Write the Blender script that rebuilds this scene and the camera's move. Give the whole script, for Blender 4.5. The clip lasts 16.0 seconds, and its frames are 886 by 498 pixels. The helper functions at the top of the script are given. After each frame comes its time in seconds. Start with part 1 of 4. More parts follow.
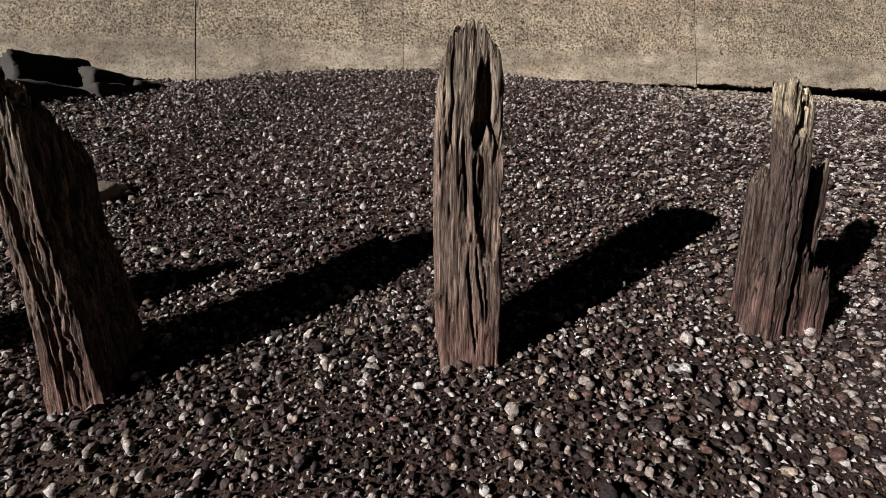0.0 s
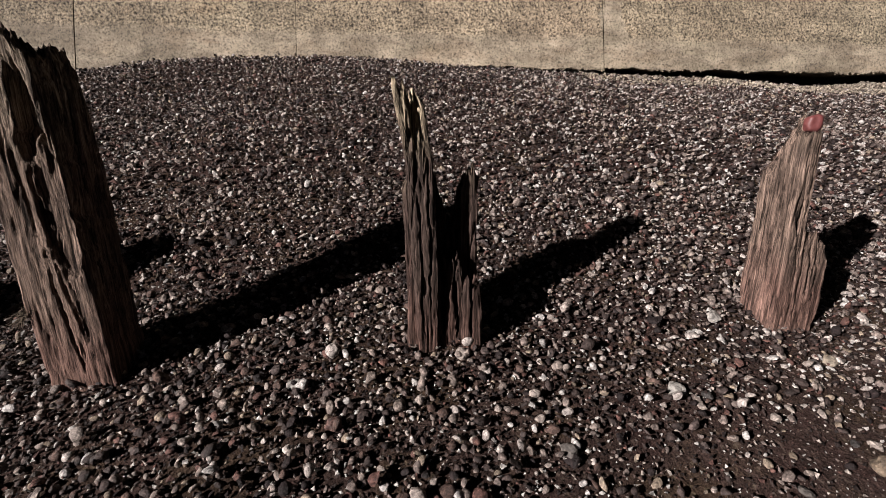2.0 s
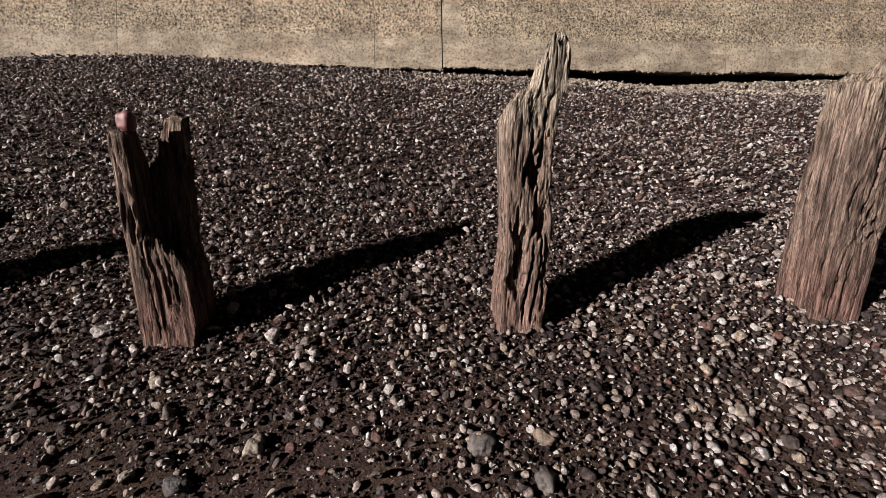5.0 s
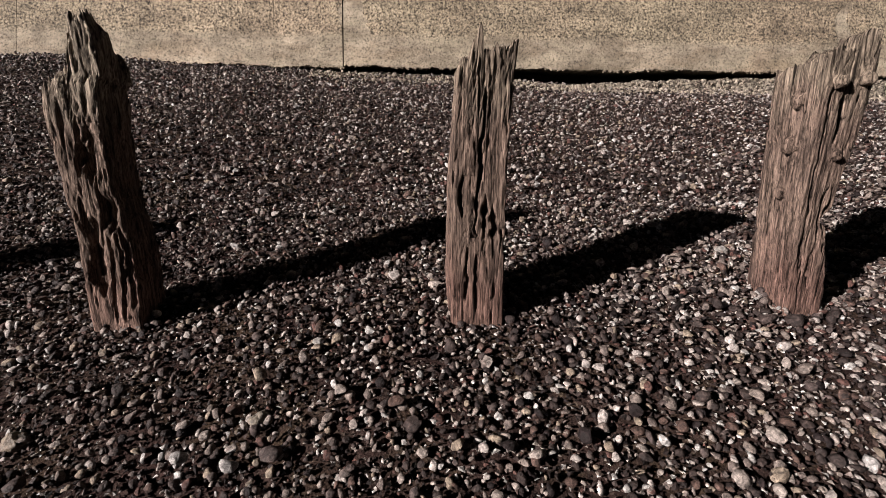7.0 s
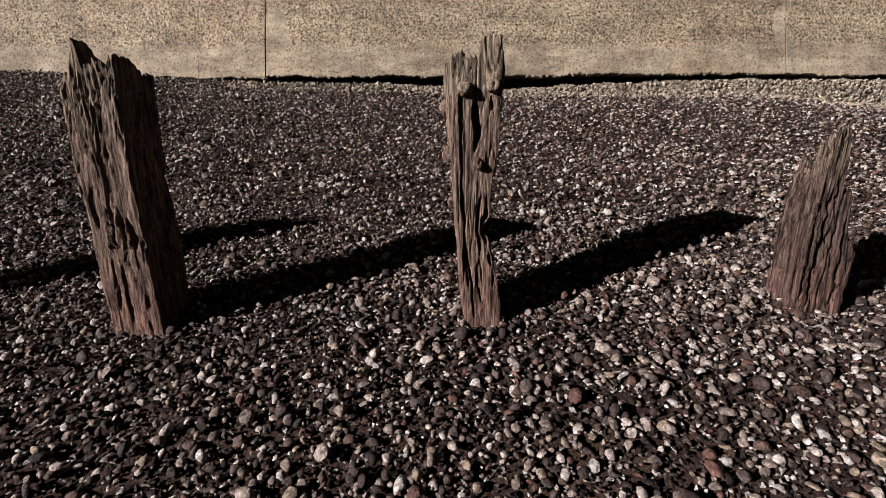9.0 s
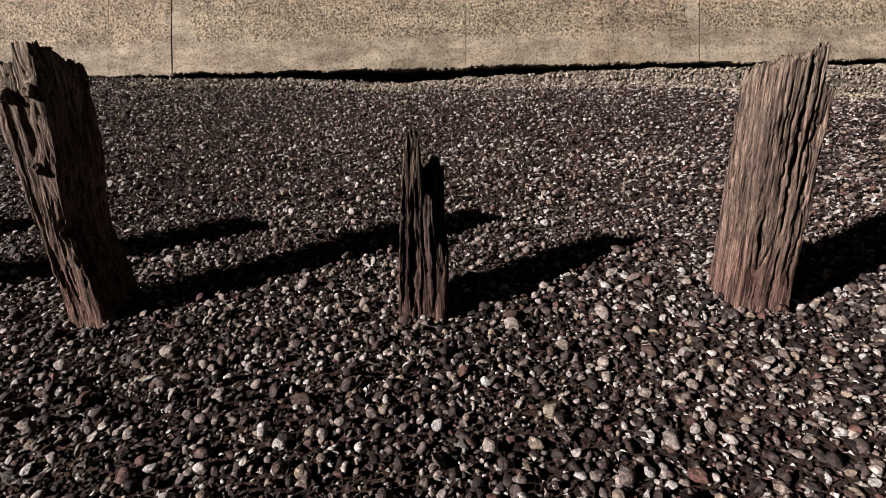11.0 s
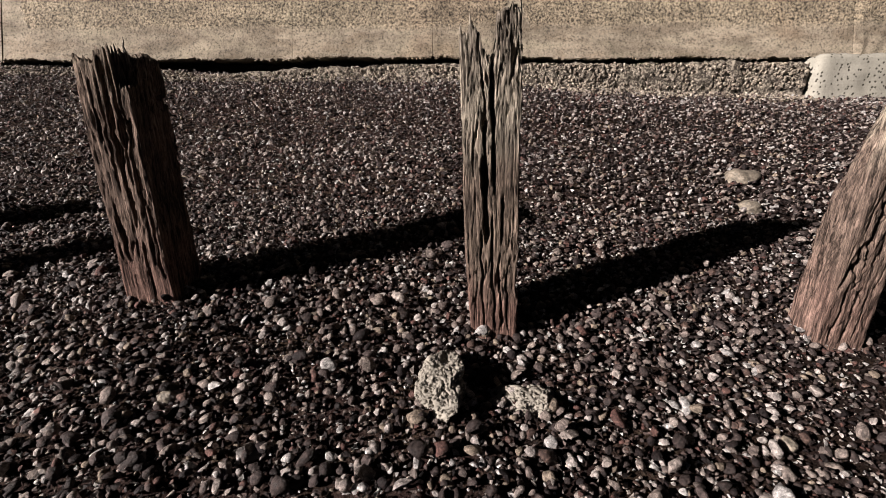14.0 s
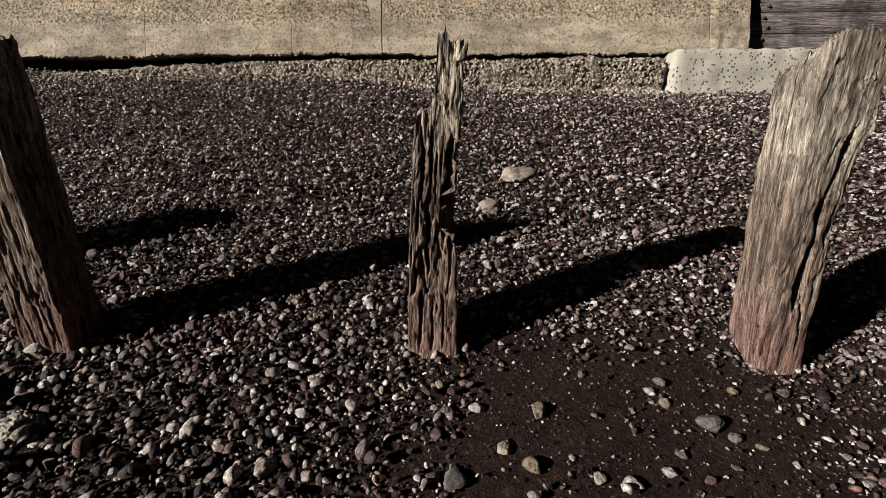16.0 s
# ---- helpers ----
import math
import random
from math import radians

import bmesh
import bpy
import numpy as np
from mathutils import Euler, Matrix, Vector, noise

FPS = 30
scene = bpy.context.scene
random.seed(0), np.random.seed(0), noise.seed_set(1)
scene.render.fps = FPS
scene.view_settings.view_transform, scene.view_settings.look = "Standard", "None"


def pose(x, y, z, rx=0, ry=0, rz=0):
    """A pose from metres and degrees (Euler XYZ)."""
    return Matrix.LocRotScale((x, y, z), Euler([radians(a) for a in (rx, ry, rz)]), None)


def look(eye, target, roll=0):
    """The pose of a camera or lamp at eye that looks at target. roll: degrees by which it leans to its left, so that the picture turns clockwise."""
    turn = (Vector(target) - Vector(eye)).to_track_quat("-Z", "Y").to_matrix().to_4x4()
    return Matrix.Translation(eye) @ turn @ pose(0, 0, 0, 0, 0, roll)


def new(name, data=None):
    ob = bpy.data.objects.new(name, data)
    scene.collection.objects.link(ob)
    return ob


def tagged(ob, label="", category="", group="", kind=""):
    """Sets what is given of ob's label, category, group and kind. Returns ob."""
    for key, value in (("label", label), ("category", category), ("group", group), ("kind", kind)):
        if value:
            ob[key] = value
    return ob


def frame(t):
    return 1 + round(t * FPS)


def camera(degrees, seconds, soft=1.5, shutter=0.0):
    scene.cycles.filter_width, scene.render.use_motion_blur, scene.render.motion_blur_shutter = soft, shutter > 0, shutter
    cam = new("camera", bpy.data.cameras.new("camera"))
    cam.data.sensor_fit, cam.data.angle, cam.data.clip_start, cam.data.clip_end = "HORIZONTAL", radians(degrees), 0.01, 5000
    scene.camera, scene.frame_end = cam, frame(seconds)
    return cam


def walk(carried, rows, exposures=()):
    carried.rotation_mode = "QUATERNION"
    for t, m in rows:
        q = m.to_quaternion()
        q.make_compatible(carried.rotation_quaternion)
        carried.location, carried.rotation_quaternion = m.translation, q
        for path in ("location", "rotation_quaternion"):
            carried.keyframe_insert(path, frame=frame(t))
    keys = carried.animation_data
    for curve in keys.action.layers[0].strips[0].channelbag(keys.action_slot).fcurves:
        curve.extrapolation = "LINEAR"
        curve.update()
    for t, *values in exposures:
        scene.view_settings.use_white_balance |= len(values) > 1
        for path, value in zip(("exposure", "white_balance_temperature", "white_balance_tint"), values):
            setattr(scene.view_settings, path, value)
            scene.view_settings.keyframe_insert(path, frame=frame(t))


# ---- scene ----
cam = camera(92.4, 16.0, soft=0.6)
PATH = [
    (0, (0.125, -1.106, 0.444), (0.309, 0.844, 0.038), 0.5),
    (0.5, (0.407, -1.112, 0.459), (0.614, 0.836, 0.059), 1.3),
    (1, (0.632, -1.109, 0.48), (0.878, 0.832, 0.066), 1.1),
    (1.5, (0.866, -1.099, 0.505), (1.078, 0.838, 0.051), -0.1),
    (2, (1.123, -1.131, 0.504), (1.326, 0.8, 0.026), -0.1),
    (2.5, (1.41, -1.176, 0.499), (1.622, 0.753, 0.018), 0.1),
    (3, (1.722, -1.214, 0.498), (1.927, 0.718, 0.022), 0.3),
    (3.5, (2.048, -1.228, 0.501), (2.25, 0.704, 0.026), 0.3),
    (4, (2.37, -1.195, 0.491), (2.56, 0.739, 0.019), 0.2),
    (4.2, (2.498, -1.191, 0.501), (2.686, 0.744, 0.029), 0.2),
    (6.3, (3.755, -1.219, 0.472), (3.873, 0.721, 0.003), 0.1),
    (6.5, (3.886, -1.211, 0.463), (3.999, 0.732, -0.001), 0.2),
    (7, (4.168, -1.216, 0.466), (4.278, 0.728, 0.006), 0.3),
    (7.5, (4.486, -1.24, 0.464), (4.578, 0.705, 0.005), 0.1),
    (8, (4.743, -1.236, 0.466), (4.79, 0.713, 0.021), -0.0),
    (8.2, (4.833, -1.24, 0.468), (4.88, 0.711, 0.03), -0.1),
    (10.3, (6.06, -1.231, 0.494), (5.98, 0.72, 0.059), -0.6),
    (10.5, (6.2, -1.21, 0.486), (6.114, 0.736, 0.03), -0.6),
    (11, (6.523, -1.206, 0.501), (6.435, 0.735, 0.028), -0.8),
    (11.5, (6.855, -1.227, 0.487), (6.765, 0.715, 0.016), -0.7),
    (12, (7.138, -1.23, 0.503), (7.026, 0.708, 0.021), -0.3),
    (12.5, (7.439, -1.245, 0.482), (7.33, 0.688, -0.017), 0.0),
    (13, (7.763, -1.23, 0.462), (7.664, 0.703, -0.042), -0.0),
    (13.2, (7.901, -1.209, 0.485), (7.799, 0.722, -0.027), 0.1),
    (13.5, (8.071, -1.195, 0.491), (7.979, 0.737, -0.016), 0.1),
    (14, (8.359, -1.184, 0.505), (8.283, 0.748, -0.006), 0.1),
    (14.1, (8.42, -1.184, 0.504), (8.349, 0.748, -0.006), 0.0),
    (14.5, (8.667, -1.136, 0.503), (8.64, 0.798, -0.006), 0.2),
    (15, (8.97, -1.09, 0.508), (8.983, 0.844, 0.0), 0.1),
    (15.5, (9.292, -1.079, 0.525), (9.296, 0.854, 0.011), -0.2),
    (16, (9.578, -1.071, 0.505), (9.576, 0.86, -0.015), -0.5),
]
walk(cam, [(t, look(eye, target, roll)) for t, eye, target, roll in PATH], exposures=[(0, 1.48, 6000, 7), (3, 1.57, 6250, 11.5), (14.4, 1.54, 6250, 11), (14.9, 1.56, 6150, 3), (16, 1.56, 6250, 5.5)])

# ---------------------------------------------------------------- light
SUN_WAY = Vector((1.22, 0.69, -0.55)).normalized()
sun = new("sun", bpy.data.lights.new("sun", "SUN"))
sun.data.energy, sun.data.angle, sun.data.color = 5.0, radians(0.5), (1.0, 0.875, 0.80)
sun.rotation_mode = "QUATERNION"
sun.rotation_quaternion = SUN_WAY.to_track_quat("-Z", "Y")
sun.location = (0, -4, 6)

world = bpy.data.worlds.new("sky")
scene.world = world
world.use_nodes = True
wn = world.node_tree.nodes
wn.clear()
sky = wn.new("ShaderNodeTexSky")
sky.sky_type, sky.sun_disc = "NISHITA", False
sky.air_density, sky.dust_density = 0.004, 0.0
sky.sun_elevation, sky.sun_rotation = radians(20), math.atan2(-SUN_WAY.x, -SUN_WAY.y)
bg = wn.new("ShaderNodeBackground")
bg.inputs["Strength"].default_value = 0.05
out = wn.new("ShaderNodeOutputWorld")
world.node_tree.links.new(sky.outputs[0], bg.inputs[0])
world.node_tree.links.new(bg.outputs[0], out.inputs[0])


# ---------------------------------------------------------------- materials
COLOUR_CUT = (0.33, 0.33, 0.33)


class Mat:
    """A small builder for node materials."""

    def __init__(self, name, rough=0.8):
        self.m = bpy.data.materials.new(name)
        self.m.use_nodes = True
        self.t = self.m.node_tree
        self.bsdf = self.t.nodes["Principled BSDF"]
        self.bsdf.inputs["Roughness"].default_value = rough
        self.coord = self.t.nodes.new("ShaderNodeTexCoord")

    def node(self, kind):
        return self.t.nodes.new(kind)

    def link(self, a, b):
        self.t.links.new(a, b)

    def mapped(self, scale):
        n = self.node("ShaderNodeMapping")
        n.inputs["Scale"].default_value = scale
        self.link(self.coord.outputs["Object"], n.inputs["Vector"])
        return n.outputs[0]

    def noise(self, scale, detail=4.0, rough=0.55, stretch=(1, 1, 1), warp=0.0):
        n = self.node("ShaderNodeTexNoise")
        n.inputs["Scale"].default_value, n.inputs["Detail"].default_value = scale, detail
        n.inputs["Roughness"].default_value, n.inputs["Distortion"].default_value = rough, warp
        self.link(self.mapped(stretch), n.inputs["Vector"])
        return n.outputs["Fac"]

    def cells(self, scale, feature="F1", stretch=(1, 1, 1)):
        n = self.node("ShaderNodeTexVoronoi")
        n.feature = feature
        n.inputs["Scale"].default_value = scale
        self.link(self.mapped(stretch), n.inputs["Vector"])
        return n.outputs

    def chance(self, colour):
        """An even random value from a cell's colour."""
        n = self.node("ShaderNodeSeparateColor")
        self.link(colour, n.inputs[0])
        return n.outputs[0]

    def ramp(self, fac, stops, mode="LINEAR"):
        n = self.node("ShaderNodeValToRGB")
        n.color_ramp.interpolation = mode
        e = n.color_ramp.elements
        while len(e) < len(stops):
            e.new(0.5)
        for k, (p, c) in zip(e, stops):
            k.position = p
            k.color = (*c, 1) if isinstance(c, tuple) else (c, c, c, 1)
        self.link(fac, n.inputs["Fac"])
        return n.outputs["Color"]

    def mix(self, fac, a, b, blend="MIX"):
        n = self.node("ShaderNodeMix")
        n.data_type, n.blend_type = "RGBA", blend
        for v, slot in ((fac, n.inputs[0]), (a, n.inputs[6]), (b, n.inputs[7])):
            if isinstance(v, (int, float)) and slot == n.inputs[0]:
                slot.default_value = v
            elif isinstance(v, tuple):
                slot.default_value = (*v, 1)
            else:
                self.link(v, slot)
        return n.outputs[2]

    def math(self, op, a, b):
        n = self.node("ShaderNodeMath")
        n.operation = op
        for v, slot in ((a, n.inputs[0]), (b, n.inputs[1])):
            if isinstance(v, (int, float)):
                slot.default_value = v
            else:
                self.link(v, slot)
        return n.outputs[0]

    def bump(self, height, distance, strength=1.0, before=None):
        n = self.node("ShaderNodeBump")
        n.inputs["Distance"].default_value, n.inputs["Strength"].default_value = distance, strength
        self.link(height, n.inputs["Height"])
        if before is not None:
            self.link(before, n.inputs["Normal"])
        return n.outputs[0]

    def done(self, colour, normal=None, rough=None):
        colour = self.mix(1.0, colour, COLOUR_CUT, "MULTIPLY")  # every base colour is cut alike to weaken bounced light and deepen shade
        if isinstance(colour, tuple):
            self.bsdf.inputs["Base Color"].default_value = (*colour, 1)
        else:
            self.link(colour, self.bsdf.inputs["Base Color"])
        if normal is not None:
            self.link(normal, self.bsdf.inputs["Normal"])
        if rough is not None:
            self.link(rough, self.bsdf.inputs["Roughness"])
        return self.m


def wood(name, low, mid, high, z1, z2, flat=False):
    """Weathered timber: low, mid and high are the colours of its foot, middle and weathered head."""
    m = Mat(name, 0.9)
    m.bsdf.inputs["Specular IOR Level"].default_value = 0.06
    way = (lambda a, c: (c, a, a)) if flat else (lambda a, c: (a, a, c))  # the grain runs along x, or up
    grain = m.noise(1.0, 7, 0.70, way(120, 3.2), 0.25)
    fibre = m.noise(1.0, 4, 0.7, way(380, 14))
    flake = m.noise(1.0, 5, 0.7, way(75, 10), 0.5)
    patch = m.noise(9, 5, 0.65, (1, 1, 0.45))
    sep = m.node("ShaderNodeSeparateXYZ")
    m.link(m.coord.outputs["Object"], sep.inputs[0])
    h = m.math("ADD", sep.outputs["Z"], m.math("MULTIPLY", m.math("SUBTRACT", patch, 0.5), 0.5))
    body = m.ramp(h, [(z1 - 0.12, low), (z1 + 0.05, mid), (z2 - 0.05, mid), (z2 + 0.08, high)])
    streak = m.ramp(grain, [(0.36, 0.07), (0.44, 0.48), (0.52, 1.0), (0.64, 1.4)])
    col = m.mix(1.0, body, streak, "MULTIPLY")
    col = m.mix(0.8, col, m.ramp(flake, [(0.34, 0.14), (0.46, 0.85), (0.66, 1.45)]), "MULTIPLY")
    col = m.mix(0.85, col, m.ramp(fibre, [(0.36, 0.28), (0.48, 0.85), (0.62, 1.5)]), "MULTIPLY")
    col = m.mix(m.ramp(patch, [(0.50, 0.0), (0.70, 0.75)]), col, (0.06, 0.045, 0.04))
    bleach = m.noise(5, 4, 0.6, (1, 1, 0.3))
    col = m.mix(0.7, col, m.ramp(bleach, [(0.36, (0.62, 0.60, 0.60)), (0.5, (1.0, 1.0, 1.0)), (0.66, (1.30, 1.30, 1.28))]), "MULTIPLY")
    n = m.bump(grain, 0.005, 1.0)
    n = m.bump(flake, 0.0035, 0.8, n)
    n = m.bump(fibre, 0.003, 1.0, n)
    return m.done(col, n)


wood_brown = wood("wood_brown", (0.34, 0.215, 0.175), (0.36, 0.265, 0.212), (0.50, 0.41, 0.315), 0.20, 0.62)
wood_pale = wood("wood_pale", (0.42, 0.265, 0.215), (0.39, 0.305, 0.24), (0.70, 0.62, 0.495), 0.18, 0.55)
wood_dark = wood("wood_dark", (0.23, 0.145, 0.12), (0.165, 0.118, 0.10), (0.30, 0.24, 0.18), 0.16, 0.42)
wood_tip = wood("wood_tip", (0.20, 0.125, 0.105), (0.17, 0.125, 0.105), (0.80, 0.68, 0.48), 0.12, 0.58)
wood_step = wood("wood_step", (0.43, 0.29, 0.235), (0.40, 0.30, 0.24), (0.80, 0.69, 0.54), 0.22, 0.60)
wood_split = wood("wood_split", (0.36, 0.27, 0.17), (0.50, 0.40, 0.25), (0.56, 0.47, 0.31), 0.1, 0.5)


def pebble_material(name, stops, mottle=0.5):
    m = Mat(name, 0.6)
    m.bsdf.inputs["Specular IOR Level"].default_value = 0.16
    g = m.node("ShaderNodeNewGeometry")
    col = m.ramp(g.outputs["Random Per Island"], stops, "CONSTANT")
    spots = m.noise(85, 5, 0.7, (1, 1, 1), 0.6)
    pits = m.noise(260, 4, 0.7)
    col = m.mix(0.85, col, m.ramp(spots, [(0.34, 0.12), (0.45, 0.62), (0.55, 1.15), (0.66, 2.4)]), "MULTIPLY")
    col = m.mix(0.6, col, m.ramp(pits, [(0.3, 0.5), (0.7, 1.4)]), "MULTIPLY")
    big = m.noise(1.4, 3, 0.6)
    col = m.mix(0.5, col, m.ramp(big, [(0.35, (0.75, 0.72, 0.72)), (0.65, (1.15, 1.12, 1.08))]), "MULTIPLY")
    n = m.bump(spots, 0.007, 0.9)
    return m.done(col, m.bump(pits, 0.002, 0.7, n), m.ramp(spots, [(0.3, 0.45), (0.7, 0.8)]))


PEBBLE_STOPS = [
    (0.0, (0.031, 0.022, 0.022)), (0.09, (0.071, 0.054, 0.050)), (0.21, (0.137, 0.107, 0.100)),
    (0.30, (0.172, 0.114, 0.095)), (0.36, (0.294, 0.243, 0.220)), (0.46, (0.096, 0.072, 0.066)),
    (0.54, (0.395, 0.334, 0.298)), (0.65, (0.203, 0.111, 0.094)), (0.70, (0.547, 0.481, 0.436)),
    (0.79, (0.446, 0.369, 0.287)), (0.85, (0.729, 0.668, 0.627)), (0.94, (0.788, 0.772, 0.747)),
]
pebble_mat = pebble_material("shingle", PEBBLE_STOPS)
CHIP_STOPS = [
    (0.0, (0.028, 0.019, 0.017)), (0.28, (0.071, 0.050, 0.045)), (0.44, (0.152, 0.107, 0.095)),
    (0.55, (0.324, 0.268, 0.245)), (0.66, (0.172, 0.089, 0.075)), (0.72, (0.567, 0.506, 0.457)), (0.85, (0.788, 0.772, 0.745)),
]
chip_mat = pebble_material("shingle_chips", CHIP_STOPS)


RUBBLE_STOPS = [(0.0, (0.20, 0.165, 0.13)), (0.12, (0.52, 0.45, 0.36)), (0.4, (0.74, 0.66, 0.53)), (0.65, (0.58, 0.52, 0.43)), (0.8, (0.84, 0.76, 0.62))]
rubble_mat = pebble_material("footing_stones", RUBBLE_STOPS)


def sand_material():
    m = Mat("grit", 0.95)
    m.bsdf.inputs["Specular IOR Level"].default_value = 0.05
    grit = m.noise(260, 4, 0.7)
    specks = m.cells(120)
    patch = m.noise(2.2, 4, 0.6)
    col = m.ramp(grit, [(0.3, (0.036, 0.024, 0.021)), (0.55, (0.100, 0.067, 0.057)), (0.75, (0.22, 0.155, 0.128))])
    col = m.mix(m.ramp(m.chance(specks["Color"]), [(0.90, 0.0), (0.94, 0.4)]), col, (0.26, 0.21, 0.17))
    col = m.mix(0.6, col, m.ramp(patch, [(0.35, 0.7), (0.65, 1.25)]), "MULTIPLY")
    hue = m.noise(5.5, 4, 0.6, (1, 1, 1), 0.8)
    col = m.mix(0.7, col, m.ramp(hue, [(0.36, (0.92, 0.80, 0.84)), (0.5, (1.0, 1.0, 1.0)), (0.64, (1.20, 1.22, 0.95))]), "MULTIPLY")
    clods = m.noise(38, 5, 0.7, (1, 1, 1), 0.5)
    col = m.mix(0.6, col, m.ramp(clods, [(0.38, 0.45), (0.6, 1.3)]), "MULTIPLY")
    n = m.bump(clods, 0.016, 1.0, m.bump(grit, 0.006, 0.9))
    n = m.bump(specks["Distance"], 0.004, 0.5, n)
    sep = m.node("ShaderNodeSeparateXYZ")
    m.link(m.coord.outputs["Object"], sep.inputs[0])
    damp = m.math("ADD", sep.outputs["X"], m.math("MULTIPLY", patch, 0.8))  # the scoured hollow holds damp, darker sand
    damp = m.math("SUBTRACT", damp, 9.0)
    col = m.mix(1.0, col, m.ramp(damp, [(0.1, 1.0), (0.8, (0.46, 0.45, 0.44))]), "MULTIPLY")
    return m.done(col, n)


sand_mat = sand_material()


def concrete(name, lo, hi, stone, size, amount, relief, smooth=False):
    """Old concrete, the shade in its pits painted on in the colour stone. size: cells to the metre; amount: sets how
    much is pitted.
    """
    m = Mat(name, 0.9)
    m.bsdf.inputs["Specular IOR Level"].default_value = 0.2
    c = m.cells(size)
    fine = m.noise(60, 5, 0.65)
    broad = m.noise(1.6, 5, 0.6, (1, 1, 2.4))
    board = m.noise(1.0, 3, 0.5, (0.35, 1, 16))
    col = m.mix(m.ramp(broad, [(0.3, 0.0), (0.7, 1.0)]), lo, hi)
    col = m.mix(0.55, col, m.ramp(fine, [(0.3, 0.75), (0.7, 1.2)]), "MULTIPLY")
    col = m.mix(0.5, col, m.ramp(board, [(0.35, 0.72), (0.55, 1.05)]), "MULTIPLY")
    if smooth:  # irregular pits, their inner shade painted dark
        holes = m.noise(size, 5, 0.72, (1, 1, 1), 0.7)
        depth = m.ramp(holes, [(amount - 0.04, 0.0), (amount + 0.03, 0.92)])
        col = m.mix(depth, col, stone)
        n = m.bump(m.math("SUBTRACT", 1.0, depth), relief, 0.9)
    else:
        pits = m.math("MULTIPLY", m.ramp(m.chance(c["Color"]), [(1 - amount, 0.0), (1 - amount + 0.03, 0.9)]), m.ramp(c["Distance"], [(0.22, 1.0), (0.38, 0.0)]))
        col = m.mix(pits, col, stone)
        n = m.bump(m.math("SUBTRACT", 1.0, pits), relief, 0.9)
    n = m.bump(fine, 0.004, 0.6, n)
    n = m.bump(board, 0.006, 0.5, n)
    return m.done(col, n)


def wall_material():
    """Sea-wall concrete: exposed aggregate above, a smooth cast foot below a wavering line."""
    m = Mat("wall_concrete", 0.9)
    m.bsdf.inputs["Specular IOR Level"].default_value = 0.2
    speck = m.noise(46, 3, 0.75)
    fine = m.noise(190, 3, 0.7)
    broad = m.noise(1.6, 6, 0.7, (0.7, 1, 2.2))
    tone = m.noise(0.5, 3, 0.6, (1, 1, 1.5))
    board = m.noise(1.0, 6, 0.72, (1.1, 1.1, 14), 0.4)
    sep = m.node("ShaderNodeSeparateXYZ")
    m.link(m.coord.outputs["Object"], sep.inputs[0])
    h = m.math("ADD", sep.outputs["Z"], m.math("MULTIPLY", m.math("SUBTRACT", broad, 0.5), 0.22))
    for joint, half in ((3.50, 0.10), (8.93, 0.05)):
        gap = m.math("ABSOLUTE", m.math("SUBTRACT", m.math("ADD", sep.outputs["X"], m.math("MULTIPLY", m.math("SUBTRACT", broad, 0.5), 0.35)), joint), 0.0)
        h = m.math("SUBTRACT", h, m.math("MULTIPLY", m.ramp(gap, [(half, 1.0), (half + 0.06, 0.0)]), 0.42))
    upper = m.ramp(m.math("SUBTRACT", h, 1.0), [(0.58, 0.0), (0.66, 1.0)])
    base = m.mix(m.ramp(tone, [(0.35, 0.0), (0.65, 1.0)]), (0.565, 0.47, 0.345), (0.615, 0.54, 0.395))
    foot = m.mix(m.ramp(broad, [(0.3, 0.0), (0.7, 1.0)]), (0.52, 0.44, 0.325), (0.655, 0.57, 0.435))
    col = m.mix(upper, foot, base)
    rough = m.mix(upper, m.ramp(speck, [(0.36, 0.35), (0.46, 0.88), (0.6, 1.1)]), m.ramp(speck, [(0.36, 0.06), (0.45, 0.62), (0.53, 1.08), (0.64, 1.6)]))
    col = m.mix(1.0, col, rough, "MULTIPLY")
    col = m.mix(0.6, col, m.ramp(fine, [(0.3, 0.6), (0.7, 1.3)]), "MULTIPLY")
    lines = m.mix(upper, (1.0, 1.0, 1.0), m.ramp(board, [(0.30, 0.30), (0.40, 0.90), (0.6, 1.10)]))
    col = m.mix(0.6, col, lines, "MULTIPLY")
    along = m.math("ADD", m.math("MULTIPLY", sep.outputs["X"], 0.05), 0.3)  # brightness painted in along x: darkest at low x, lightest about x = 2
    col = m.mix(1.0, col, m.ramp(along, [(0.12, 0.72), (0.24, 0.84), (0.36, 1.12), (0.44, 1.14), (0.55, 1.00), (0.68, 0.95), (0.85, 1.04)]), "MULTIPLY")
    patches = m.noise(2.6, 5, 0.6, (1.0, 1, 3.2), 0.5)
    col = m.mix(0.8, col, m.mix(upper, m.ramp(patches, [(0.34, (0.80, 0.76, 0.72)), (0.5, (1.0, 1.0, 1.0)), (0.66, (1.12, 1.14, 1.10))]), (1.0, 1.0, 1.0)), "MULTIPLY")
    rust = m.noise(0.9, 4, 0.6, (1, 1, 1.6), 0.4)
    col = m.mix(0.3, col, m.ramp(rust, [(0.58, (1.0, 1.0, 1.0)), (0.70, (1.06, 0.86, 0.72))]), "MULTIPLY")
    grit = m.cells(75)
    stones = m.ramp(m.chance(grit["Color"]), [(0.0, (0.55, 0.50, 0.44)), (0.22, (0.92, 0.86, 0.76)), (0.5, (1.0, 1.0, 0.96)), (0.8, (1.28, 1.22, 1.08))], "CONSTANT")
    col = m.mix(upper, col, m.mix(0.4, col, stones, "MULTIPLY"))
